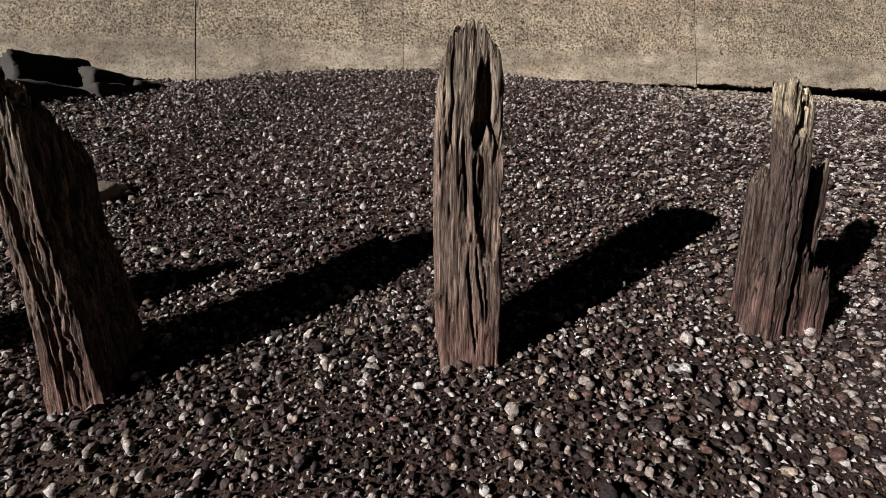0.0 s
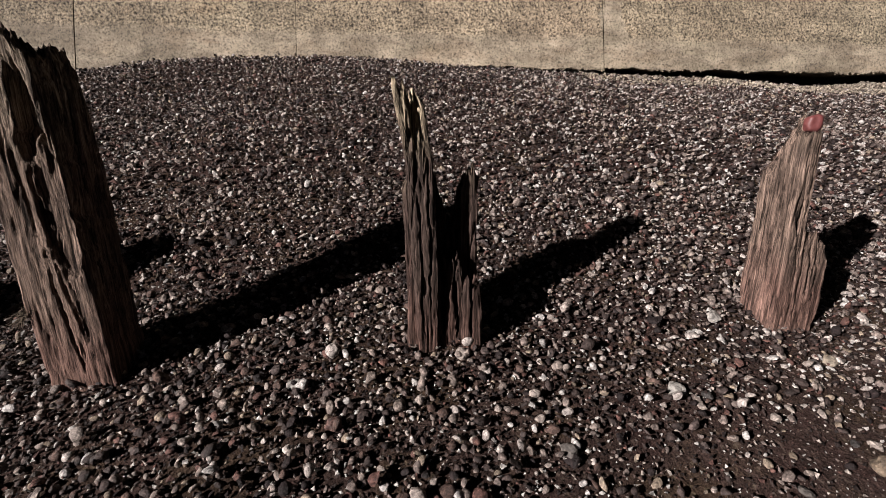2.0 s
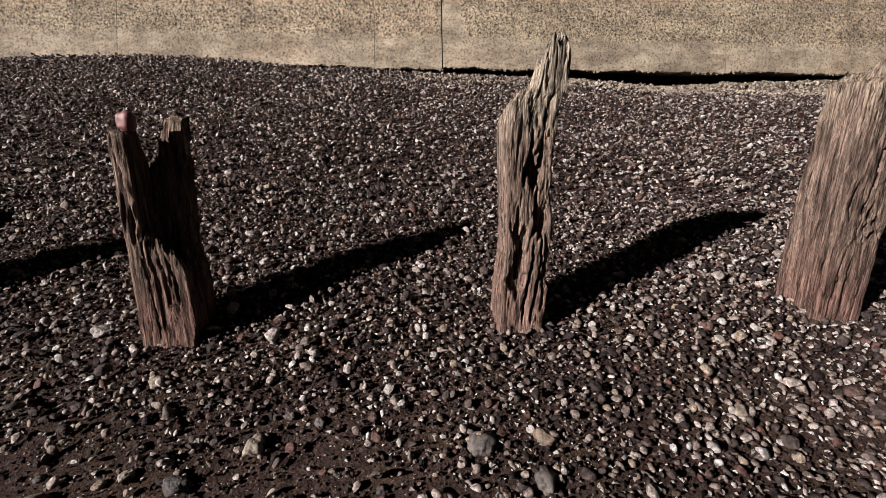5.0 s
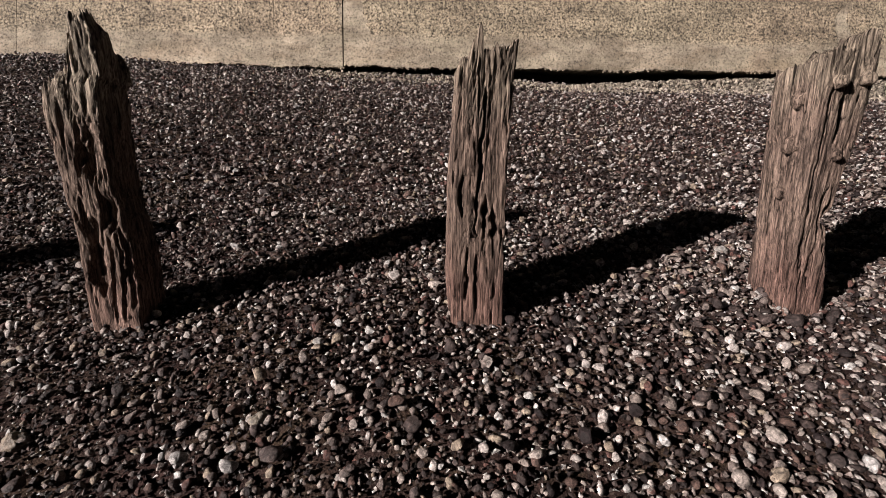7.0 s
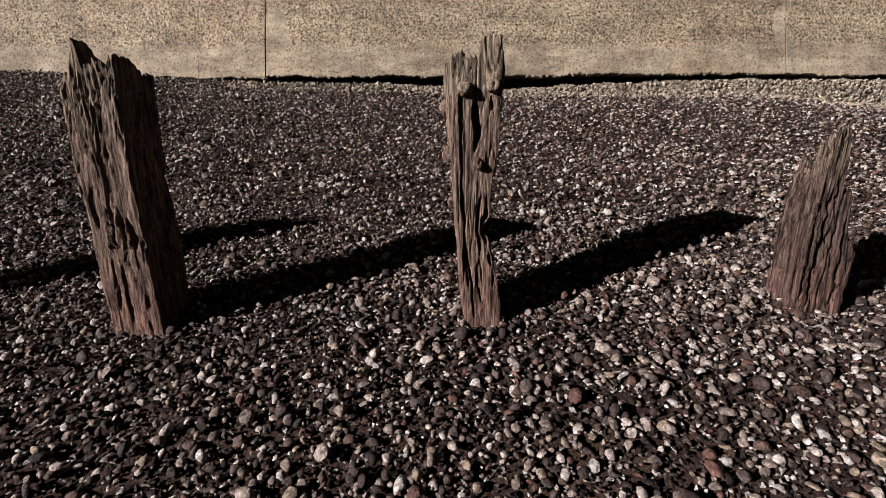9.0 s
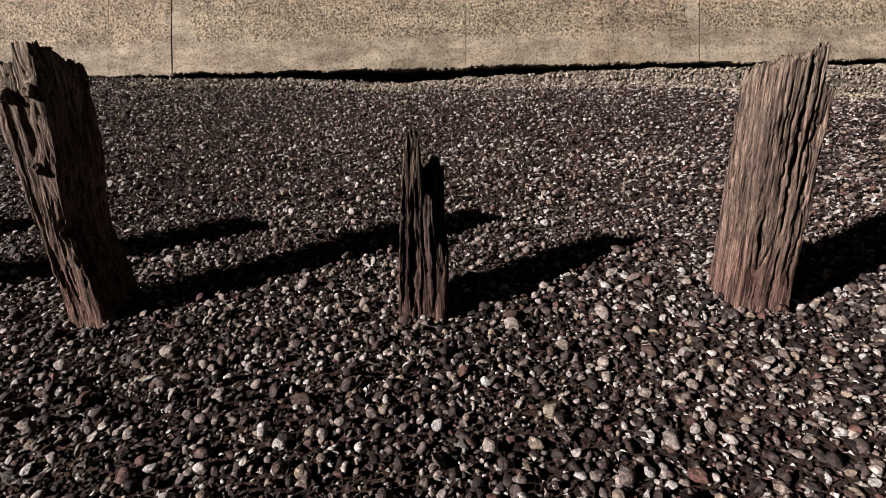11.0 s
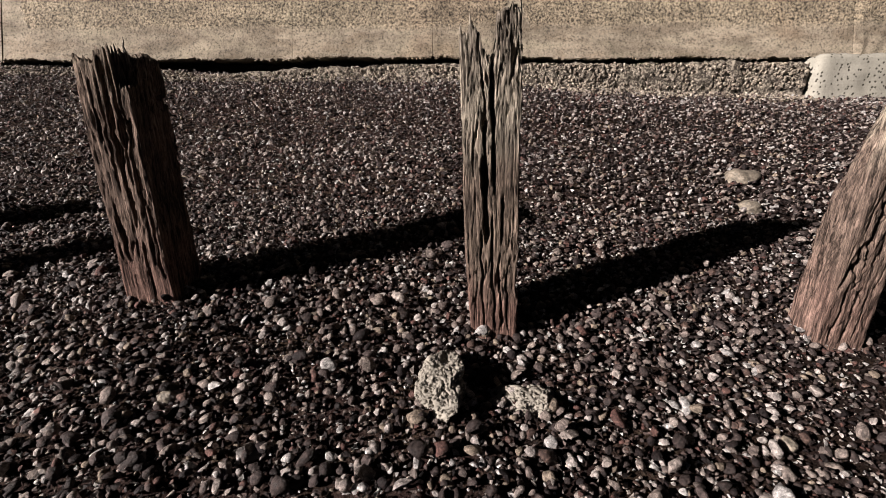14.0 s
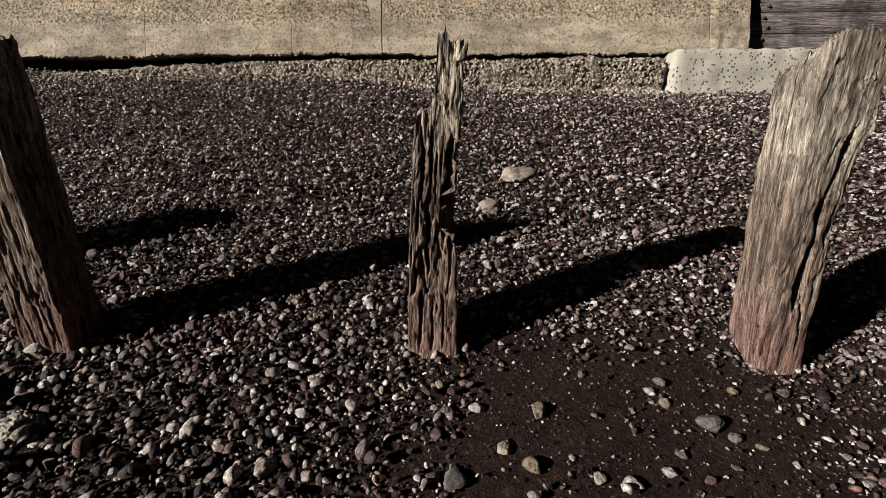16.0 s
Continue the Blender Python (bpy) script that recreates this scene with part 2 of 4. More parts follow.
    runs = m.noise(1.0, 5, 0.65, (5, 5, 0.55), 0.6)
    col = m.mix(0.5, col, m.ramp(runs, [(0.32, 0.70), (0.5, 1.0), (0.68, 1.22)]), "MULTIPLY")
    blot = m.noise(7, 6, 0.75)
    col = m.mix(0.6, col, m.ramp(blot, [(0.34, 0.55), (0.5, 1.0), (0.68, 1.25)]), "MULTIPLY")
    col = m.mix(0.7, col, m.ramp(broad, [(0.34, 0.55), (0.6, 1.15)]), "MULTIPLY")
    relief = m.math("MULTIPLY", speck, m.math("ADD", m.math("MULTIPLY", upper, 0.68), 0.32))
    n = m.bump(relief, 0.018, 0.8)
    return m.done(col, n)


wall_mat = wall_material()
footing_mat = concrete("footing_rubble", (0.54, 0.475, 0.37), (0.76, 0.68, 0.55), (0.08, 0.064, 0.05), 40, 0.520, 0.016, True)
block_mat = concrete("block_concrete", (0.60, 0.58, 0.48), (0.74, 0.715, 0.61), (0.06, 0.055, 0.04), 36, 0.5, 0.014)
# Near-black: the shade on the heaped slabs' faces is put into this colour.
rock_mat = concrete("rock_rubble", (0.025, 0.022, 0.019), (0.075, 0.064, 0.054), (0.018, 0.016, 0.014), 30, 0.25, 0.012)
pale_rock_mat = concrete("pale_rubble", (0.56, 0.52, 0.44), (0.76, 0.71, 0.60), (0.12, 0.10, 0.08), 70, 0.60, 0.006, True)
plank_mat = wood("plank_wood", (0.15, 0.135, 0.13), (0.17, 0.155, 0.145), (0.19, 0.17, 0.16), 0.2, 0.6, True)


def plain(name, colour, rough=0.7, metal=0.0, grain=120.0):
    m = Mat(name, rough)
    m.bsdf.inputs["Metallic"].default_value = metal
    n = m.noise(grain, 4, 0.6)
    col = m.mix(0.6, colour, m.ramp(n, [(0.3, 0.6), (0.7, 1.3)]), "MULTIPLY")
    return m.done(col, m.bump(n, 0.002, 0.5))


rust_mat = plain("rusty_iron", (0.10, 0.055, 0.04), 0.8, 0.4)
red_mat = plain("red_plastic", (0.24, 0.065, 0.062), 0.6)
fibre_mat = plain("frayed_fibre", (0.22, 0.16, 0.10), 0.9)


# ---------------------------------------------------------------- helpers of this scene
def mesh_object(name, bm, material, parent=None, smooth=True):
    me = bpy.data.meshes.new(name)
    bm.to_mesh(me)
    bm.free()
    if smooth:
        me.polygons.foreach_set("use_smooth", [True] * len(me.polygons))
    me.materials.append(material)
    ob = new(name, me)
    if parent is not None:
        ob.parent = parent
    return ob


def part(name, bm, material, parent, label="", smooth=True):
    ob = mesh_object(name, bm, material, parent, smooth)
    return tagged(ob, label) if label else ob


def sstep(u):
    u = np.clip(u, 0.0, 1.0)
    return u * u * (3 - 2 * u)


def ground_z(x, y):
    """The height of the beach: a plane that climbs to the wall, with a berm at one end and a scoured hollow at the other."""
    x, y = np.asarray(x, float), np.asarray(y, float)
    berm, scour, dip = 1 - sstep((x - 1.2) / 4.3), sstep((x - 8) / 2.2), sstep((0.8 - x) / 1.8)
    yy = np.clip(y, -12, 3.9)
    t = np.tanh(yy)
    z = -0.053 + 0.323 * yy + 0.019 * np.minimum(yy + 0.3, 0) + 0.02 * berm + 0.158 * berm * t
    z += -0.134 * scour - 0.027 * np.clip(x - 10, 0, 3) + dip * (-0.140 + 0.043 * t) - 0.022 * np.exp(-(((x - 0.4) / 0.5) ** 2) - (yy / 0.6) ** 2)
    z -= 0.055 * np.exp(-(((x - 0.35) / 0.8) ** 2) - ((yy - 0.38) / 0.35) ** 2) + 0.025 * (1 - sstep((x - 5.5) / 1.5)) * np.exp(-(((yy - 0.3) / 0.35) ** 2))
    z += 0.022 * sstep((x - 9.2) / 1.0) * np.exp(-(((yy - 0.5) / 0.4) ** 2))
    z += 0.085 * np.exp(-(((x - 0.0) / 1.5) ** 2)) * np.maximum(yy - 2.6, 0)
    z += 0.05 * np.exp(-(((x - 7.4) / 0.5) ** 2) - ((yy - 0.05) / 0.5) ** 2)
    z += 0.032 * np.exp(-(((yy - 2.8) / 0.45) ** 2)) - 0.05 * sstep((x - 5.5) / 1.2) * (1 - sstep((x - 8.8) / 1.0)) * np.exp(-(((yy - 1.75) / 0.45) ** 2))
    heap = np.interp(x, (-0.7, 0.3, 1.3, 2.3, 3.3, 5.4, 6.4, 7.4, 8.5, 9.5), (0.02, 0.007, -0.002, -0.004, 0.03, 0.035, 0.021, 0.0, -0.024, 0.0))
    z += heap * np.exp(-(((yy + 0.02) / 0.42) ** 2))
    z += 0.055 * np.exp(-(((x - 4.7) / 1.1) ** 2) - ((yy - 3.6) / 0.45) ** 2)
    z += 0.055 * np.exp(-(((x + 0.75) / 0.65) ** 2)) * sstep((yy - 2.8) / 0.6) + 0.03 * np.exp(-(((x - 0.85) / 0.55) ** 2) - ((yy + 0.38) / 0.22) ** 2)
    z -= 0.03 * np.exp(-(((x + 0.1) / 0.4) ** 2) - ((yy - 0.42) / 0.25) ** 2)
    z += 0.012 * np.sin(2.3 * x + 1.1 * y) * np.sin(1.7 * y - 0.9 * x + 0.6) + 0.006 * np.sin(6.1 * x + 0.4) * np.sin(5.3 * y + 1.2 * x)
    return z


def gz(x, y):
    return float(ground_z(x, y))


# ---------------------------------------------------------------- the beach
def axis(a, b, step, far_lo, far_hi):
    mid = list(np.arange(a, b + 1e-6, step))
    lo = [a - (a - far_lo) * (k / 8) ** 2.5 for k in range(8, 0, -1)]
    hi = [b + (far_hi - b) * (k / 8) ** 2.5 for k in range(1, 9)]
    return np.array(lo + mid + hi)


def build_ground():
    xs, ys = axis(-5, 15, 0.075, -300, 300), axis(-1.6, 4.1, 0.06, -300, 300)
    gx, gy = np.meshgrid(xs, ys)
    z = ground_z(np.clip(gx, -9, 19), gy)
    rough = [noise.noise(Vector((a * 9, b * 9, 3.1))) * 0.006 + noise.noise(Vector((a * 33, b * 33, 7.7))) * 0.002 for a, b in zip(gx.ravel(), gy.ravel())]
    co = np.stack([gx.ravel(), gy.ravel(), z.ravel() + np.array(rough)], -1)
    nx, ny = len(xs), len(ys)
    i = np.arange(nx * ny).reshape(ny, nx)
    quads = np.stack([i[:-1, :-1], i[:-1, 1:], i[1:, 1:], i[1:, :-1]], -1).reshape(-1, 4)
    me = bpy.data.meshes.new("ground")
    me.from_pydata(co.tolist(), [], quads.tolist())
    me.polygons.foreach_set("use_smooth", [True] * len(me.polygons))
    me.materials.append(sand_mat)
    return tagged(new("ground", me), "dark brown grit and sand of a shingle beach", "beach", kind="structure")


build_ground()


def pebble_shapes(level, count, rng, chips):
    """Flattened, uneven pebbles of unit length, open underneath."""
    shapes = []
    for _ in range(count):
        bm = bmesh.new()
        bmesh.ops.create_icosphere(bm, subdivisions=level, radius=0.5)
        off = Vector(rng.uniform(-50, 50, 3))
        sx, sy, sz = 1.0, rng.uniform(0.62, 0.95), rng.uniform(0.42, 0.75)
        for v in bm.verts:
            k = 1 + 0.30 * noise.noise(v.co * 2.4 + off) + (0.16 * noise.noise(v.co * 6 + off) if level > 1 else 0)
            v.co = Vector((v.co.x * sx, v.co.y * sy, v.co.z * sz)) * k
        for _cut in range(chips):
            way = Vector(rng.normal(0, 1, 3)).normalized()
            reach = rng.uniform(0.50, 0.80) * max(v.co.dot(way) for v in bm.verts)
            for v in bm.verts:
                over = v.co.dot(way) - reach
                if over > 0:
                    v.co -= way * over * 0.9
        bmesh.ops.delete(bm, geom=[f for f in bm.faces if f.calc_center_median().z < -0.04], context="FACES")
        loose = [v for v in bm.verts if not v.link_faces]
        bmesh.ops.delete(bm, geom=loose, context="VERTS")
        bm.verts.index_update()
        shapes.append((np.array([v.co[:] for v in bm.verts]), np.array([[v.index for v in f.verts] for f in bm.faces])))
        bm.free()
    return shapes


def sandiness(x, y):
    """1 where bare sand shows between few stones, 0 where the shingle is closed."""
    a = np.exp(-(((x - 2.3) / 0.95) ** 4) - ((y + 0.63) / 0.40) ** 4)
    b = np.exp(-(((x - 10.08) / 0.40) ** 4) - ((y + 0.16) / 0.34) ** 4) + 0.55 * np.exp(-(((x - 9.6) / 0.25) ** 2) - ((y + 0.25) / 0.2) ** 2)
    # Fewer pebbles past the end post, to darken ground lying partly in its shadow.
    b = b + 0.6 * np.exp(-(((x - 10.72) / 0.28) ** 2) - ((y + 0.14) / 0.24) ** 2)
    c = 0.7 * np.exp(-(((x + 0.9) / 0.5) ** 2) - ((y + 0.45) / 0.25) ** 2)
    wob = 0.25 * np.sin(7 * x + 3 * y) * np.sin(5 * y - 4 * x)
    return np.clip(1.25 * (0.66 * a + b + c) + wob * (a + b + c), 0, 1)


def coarseness(x, y):
    """Where the sea has left the larger pebbles: low on the bank, towards its far end."""
    far_end = sstep((x - 3.2) / 3.0) * (1 - sstep((x - 9.0) / 0.7))
    return 1 + 0.16 * far_end * (1 - sstep((y - 0.1) / 0.7))


def scatter(name, label, x0, x1, y0, y1, step, size_lo, size_hi, power, shapes, seed, sink, bare, rounded=True, lift=0.0, material=None):
    """Pebbles on a jittered lattice, joined into one mesh."""
    rng = np.random.default_rng(seed)
    gx, gy = np.meshgrid(np.arange(x0, x1, step), np.arange(y0, y1, step * 0.92))
    x = (gx + rng.uniform(-0.48, 0.48, gx.shape) * step).ravel()
    y = (gy + rng.uniform(-0.48, 0.48, gx.shape) * step).ravel()
    size = size_lo + (size_hi - size_lo) * rng.random(x.size) ** power
    keep = rng.random(x.size) > bare * sandiness(x, y)
    x, y, size = x[keep], y[keep], size[keep] * coarseness(x[keep], y[keep])
    n = x.size
    z = ground_z(x, y) + size * (rng.uniform(-0.15, 0.42, n) + sink) + lift
    yaw, tx, ty = rng.uniform(0, 2 * np.pi, n), rng.normal(0.15, 0.52, n), rng.normal(0, 0.52, n)
    kind = rng.integers(0, len(shapes), n)
    verts, faces, base = [], [], 0
    for k, (vs, fs) in enumerate(shapes):
        w = np.nonzero(kind == k)[0]
        if not w.size:
            continue
        cy, sy = np.cos(yaw[w]), np.sin(yaw[w])
        p = vs[None] * size[w][:, None, None]
        px, py, pz = p[..., 0] * cy[:, None] - p[..., 1] * sy[:, None], p[..., 0] * sy[:, None] + p[..., 1] * cy[:, None], p[..., 2]
        ca, sa = np.cos(tx[w])[:, None], np.sin(tx[w])[:, None]
        py, pz = py * ca - pz * sa, py * sa + pz * ca
        cb, sb = np.cos(ty[w])[:, None], np.sin(ty[w])[:, None]
        px, pz = px * cb + pz * sb, -px * sb + pz * cb
        verts.append(np.stack([px + x[w][:, None], py + y[w][:, None], pz + z[w][:, None]], -1).reshape(-1, 3))
        faces.append((fs[None] + (np.arange(w.size) * len(vs))[:, None, None]).reshape(-1, 3) + base)
        base += w.size * len(vs)
    co, tri = np.concatenate(verts), np.concatenate(faces)
    me = bpy.data.meshes.new(name)
    me.vertices.add(len(co))
    me.vertices.foreach_set("co", co.ravel())
    me.loops.add(tri.size)
    me.loops.foreach_set("vertex_index", tri.ravel().astype(np.int32))
    me.polygons.add(len(tri))
    me.polygons.foreach_set("loop_start", np.arange(0, tri.size, 3, dtype=np.int32))
    me.polygons.foreach_set("use_smooth", np.full(len(tri), rounded))
    me.update(calc_edges=True)
    me.validate()
    me.materials.append(material or (chip_mat if name == "shingle_chips" else pebble_mat))
    return tagged(new(name, me), label, "shingle", kind="stuff")


def chip_shapes(count, rng):
    """Sharp chips: low broken pyramids of unit length, open underneath."""
    shapes = []
    for _ in range(count):
        n = int(rng.integers(4, 6))
        an = np.sort(rng.uniform(0, 2 * np.pi, n) * 0.35 + np.arange(n) * 2 * np.pi / n)
        rim = [(0.5 * math.cos(a) * rng.uniform(0.75, 1.1), 0.38 * math.sin(a) * rng.uniform(0.7, 1.1), rng.uniform(-0.15, 0.02)) for a in an]
        top = (rng.uniform(-0.18, 0.18), rng.uniform(-0.15, 0.15), rng.uniform(0.16, 0.40))
        shapes.append((np.array(rim + [top]), np.array([[k, (k + 1) % n, n] for k in range(n)])))
    return shapes


shape_rng = np.random.default_rng(5)
fine_shapes, small_shapes, round_shapes = pebble_shapes(2, 50, shape_rng, 6), pebble_shapes(1, 50, shape_rng, 3), pebble_shapes(2, 60, shape_rng, 3)
chips = chip_shapes(40, shape_rng)
scatter("shingle_chips", "fine chips of flint and shell between the pebbles", -1.9, 11.9, -0.62, 0.85, 0.0155, 0.009, 0.022, 1.8, chips, 10, 0.05, 0.90, False, 0.006)
scatter("shingle", "wet-dark and pale pebbles of the shingle bank", -1.9, 11.9, -0.62, 0.06, 0.0230, 0.011, 0.032, 2.3, round_shapes, 11, 0.12, 0.97, True, 0.006)
scatter("shingle", "pebbles of the shingle bank behind the posts", -1.9, 11.9, 0.06, 0.85, 0.0235, 0.013, 0.035, 1.8, small_shapes, 18, 0.12, 0.97, False, 0.006)
scatter("shingle", "larger worn pebbles among the shingle", -1.9, 11.9, -0.62, 0.85, 0.062, 0.022, 0.052, 2.8, fine_shapes, 12, 0.16, 0.97, True, 0.006)
scatter("shingle_chips", "fine chips between the pebbles of the upper bank", -4.6, 14.3, 0.85, 3.75, 0.031, 0.015, 0.040, 1.8, chips, 14, 0.06, 1.0, False, 0.006)
scatter("shingle", "pebbles of the upper shingle bank below the wall", -4.6, 14.3, 0.85, 2.0, 0.0375, 0.016, 0.048, 1.8, small_shapes, 13, 0.14, 1.0, False, 0.006)
scatter("shingle", "pebbles of the shingle bank at the wall's foot", -4.6, 14.3, 2.0, 3.75, 0.041, 0.018, 0.050, 1.8, small_shapes, 19, 0.14, 1.0, False, 0.006)
scatter("shingle", "pale stones fallen from the wall along its foot", 3.1, 11.8, 3.26, 3.62, 0.034, 0.020, 0.052, 1.6, small_shapes, 22, 0.25, 0.0, False, 0.010, rubble_mat)
scatter("shingle_chips", "loose grit on the bare sand", 1.1, 3.5, -0.75, -0.12, 0.0135, 0.004, 0.012, 1.8, chips, 20, 0.05, 0.0, False, 0.001)
scatter("shingle_chips", "loose grit on the damp sand", 9.3, 11.1, -0.55, 0.25, 0.016, 0.003, 0.010, 2.2, chips, 21, 0.05, 0.0, False, 0.001)
scatter("shingle_chips", "coarse shingle of the lower beach", -8.0, 17.0, -4.0, -0.60, 0.072, 0.04, 0.085, 1.6, chips, 15, 0.04, 0.5, False, 0.004)
scatter("shingle_chips", "coarse shingle along the bank", -8.0, -1.9, -0.6, 3.7, 0.06, 0.035, 0.07, 1.6, chips, 16, 0.04, 0.5, False, 0.004)
scatter("shingle_chips", "coarse shingle along the bank", 11.9, 17.0, -0.6, 3.7, 0.06, 0.035, 0.07, 1.6, chips, 17, 0.04, 0.5, False, 0.004)


# ---------------------------------------------------------------- the sea wall
LEAN = 0.232                       # how far the wall's face leans back for each metre of height
FOOT_Y, FOOT_Z, WALL_TOP = 3.605, 1.305, 4.6


def wall_y(z):
    return FOOT_Y + (z - FOOT_Z) * LEAN


def lower_edge(x, z0, wave, seed):
    """The height of the wall's wavering lower edge."""
    low = z0 + wave * (noise.noise(Vector((x * 0.9, seed, 0))) + 0.5 * noise.noise(Vector((x * 5, seed, 4))) + 0.5 * noise.noise(Vector((x * 26, seed, 2))))
    return low - 0.30 * float(1 - sstep((x + 1.1) / 1.0))


def slab(x0, x1, z0, z1, proud, thick, seed, wave=0.0, step=0.06, rough=0.004, rise=0.08):
    """A leaning slab of the wall with an uneven face and a wavering lower edge."""
    bm = bmesh.new()
    nx, nz = max(2, int((x1 - x0) / step)), max(2, int((z1 - z0) / rise))
    front, back = [], []
    for j in range(nz + 1):
        for i in range(nx + 1):
            x, v = x0 + (x1 - x0) * i / nx, j / nz
            low = lower_edge(x, z0, wave, seed)
            z = low + (z1 - low) * v
            d = rough * noise.noise(Vector((x * 3, z * 3, seed))) + rough * 0.5 * noise.noise(Vector((x * 14, z * 14, seed)))
            front.append(bm.verts.new((x, wall_y(z) - proud - d, z)))
            back.append(bm.verts.new((x, wall_y(z) + thick, z)))
    at = lambda j, i: j * (nx + 1) + i
    for j in range(nz):
        for i in range(nx):
            q = (at(j, i), at(j, i + 1), at(j + 1, i + 1), at(j + 1, i))
            bm.faces.new([front[k] for k in q])
            bm.faces.new([back[k] for k in reversed(q)])
    rim = [at(0, i) for i in range(nx)] + [at(j, nx) for j in range(nz)] + [at(nz, i) for i in range(nx, 0, -1)] + [at(j, 0) for j in range(nz, 0, -1)]
    for a, b in zip(rim, rim[1:] + rim[:1]):
        bm.faces.new((front[b], front[a], back[a], back[b]))
        bm.edges.get((front[a], front[b])).smooth = False
    return bm


sea_wall = tagged(new("wall_north"), "tan concrete sea wall with exposed aggregate over a smooth pale foot", "sea wall", kind="structure")
BAYS = [(-13.0, -7.5, 0), (-7.49, -1.925, 1), (-1.915, 0.142, 2), (0.145, 2.674, 2), (2.677, 3.378, 2), (3.390, 6.570, 3), (6.573, 8.055, 3),
        (8.058, 8.968, 3), (8.978, 12.285, 4), (12.292, 12.70, 5)]
for a, b, k in BAYS:
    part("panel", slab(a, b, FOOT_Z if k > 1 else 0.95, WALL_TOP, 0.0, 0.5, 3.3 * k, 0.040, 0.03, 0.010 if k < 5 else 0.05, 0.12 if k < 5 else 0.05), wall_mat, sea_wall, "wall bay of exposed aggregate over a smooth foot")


def build_lip():
    """Bits of aggregate that stand out along the wall's broken lower edge."""
    rng = np.random.default_rng(31)
    verts, faces, base = [], [], 0
    for x in np.arange(2.2, 12.6, 0.0075):
        if abs(noise.noise(Vector((x * 1.3, 8.0, 0)))) < 0.03:
            continue
        vs, fs = round_shapes[int(rng.integers(0, len(round_shapes)))]
        size = rng.uniform(0.010, 0.030) * (0.6 + 0.8 * abs(noise.noise(Vector((x * 4, 2.0, 0)))))
        k = next(b[2] for b in BAYS if x < b[1] + 0.01)
        z = lower_edge(x, FOOT_Z if k > 1 else 0.95, 0.040, 3.3 * k) + rng.uniform(-0.012, 0.012)
        turned = vs[:, [0, 2, 1]] * np.array([1, -1, 1]) * size
        verts.append(turned + np.array([x, wall_y(z) + 0.002 + rng.uniform(-0.004, 0.012), z]))
        faces.append(fs + base)
        base += len(vs)
    me = bpy.data.meshes.new("wall_aggregate")
    me.from_pydata(np.concatenate(verts).tolist(), [], np.concatenate(faces).tolist())
    me.materials.append(wall_mat)
    return tagged(new("wall_aggregate", me), "loose aggregate along the broken lower edge of the wall", "aggregate", kind="stuff")


build_lip()


def lumpy_box(x0, x1, y0, y1, z0, z1, seed, amp, step, bevel=0.03):
    """A worn cast block: a gridded box with rounded edges and a lumpy skin, leaning with nothing."""
    bm = bmesh.new()
    n = [max(2, int((b - a) / step)) for a, b in ((x0, x1), (y0, y1), (z0, z1))]
    made = {}

    def vert(i, j, k):
        key = (i, j, k)
        if key not in made:
            p = Vector((x0 + (x1 - x0) * i / n[0], y0 + (y1 - y0) * j / n[1], z0 + (z1 - z0) * k / n[2]))
            c = Vector((min(max(p.x, x0 + bevel), x1 - bevel), min(max(p.y, y0 + bevel), y1 - bevel), min(max(p.z, z0 + bevel), z1 - bevel)))
            d = p - c
            if d.length > 1e-6:
                p = c + d.normalized() * bevel
            out_way = (p - c).normalized() if (p - c).length > 1e-6 else Vector((0, 0, 1))
            q = p * 6 + Vector((seed, 0, 0))
            p = p + out_way * amp * (noise.noise(q) + 0.6 * noise.noise(q * 3.7) + 0.35 * noise.noise(q * 11))
            made[key] = bm.verts.new(p)
        return made[key]

    for a, b, c in ((0, 1, 2), (1, 2, 0), (2, 0, 1)):
        for side in (0, n[c]):
            for i in range(n[a]):
                for j in range(n[b]):
                    key = [0, 0, 0]
                    quad = []
                    for di, dj in ((0, 0), (1, 0), (1, 1), (0, 1)):
                        key[a], key[b], key[c] = i + di, j + dj, side
                        quad.append(vert(*key))
                    bm.faces.new(quad if side else quad[::-1])
    return bm


# Added dark backing: closes the undercut to the sky and keeps its shade black.
part("gap_backing", lumpy_box(-13.0, 12.70, 4.02, 4.5, 0.4, 1.60, 1.0, 0.02, 0.3, 0.05), rock_mat, sea_wall, "added dark backing that closes the undercut gap")
bm = lumpy_box(4.2, 11.83, 3.50, 4.3, 0.60, 1.228, 2.0, 0.045, 0.03, 0.06)
for v in bm.verts:
    v.co.z -= 0.14 * float(1 - sstep((v.co.x - 4.2) / 4.0))
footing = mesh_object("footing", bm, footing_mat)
tagged(footing, "pebbly rubble footing under the sea wall", "footing", kind="structure")


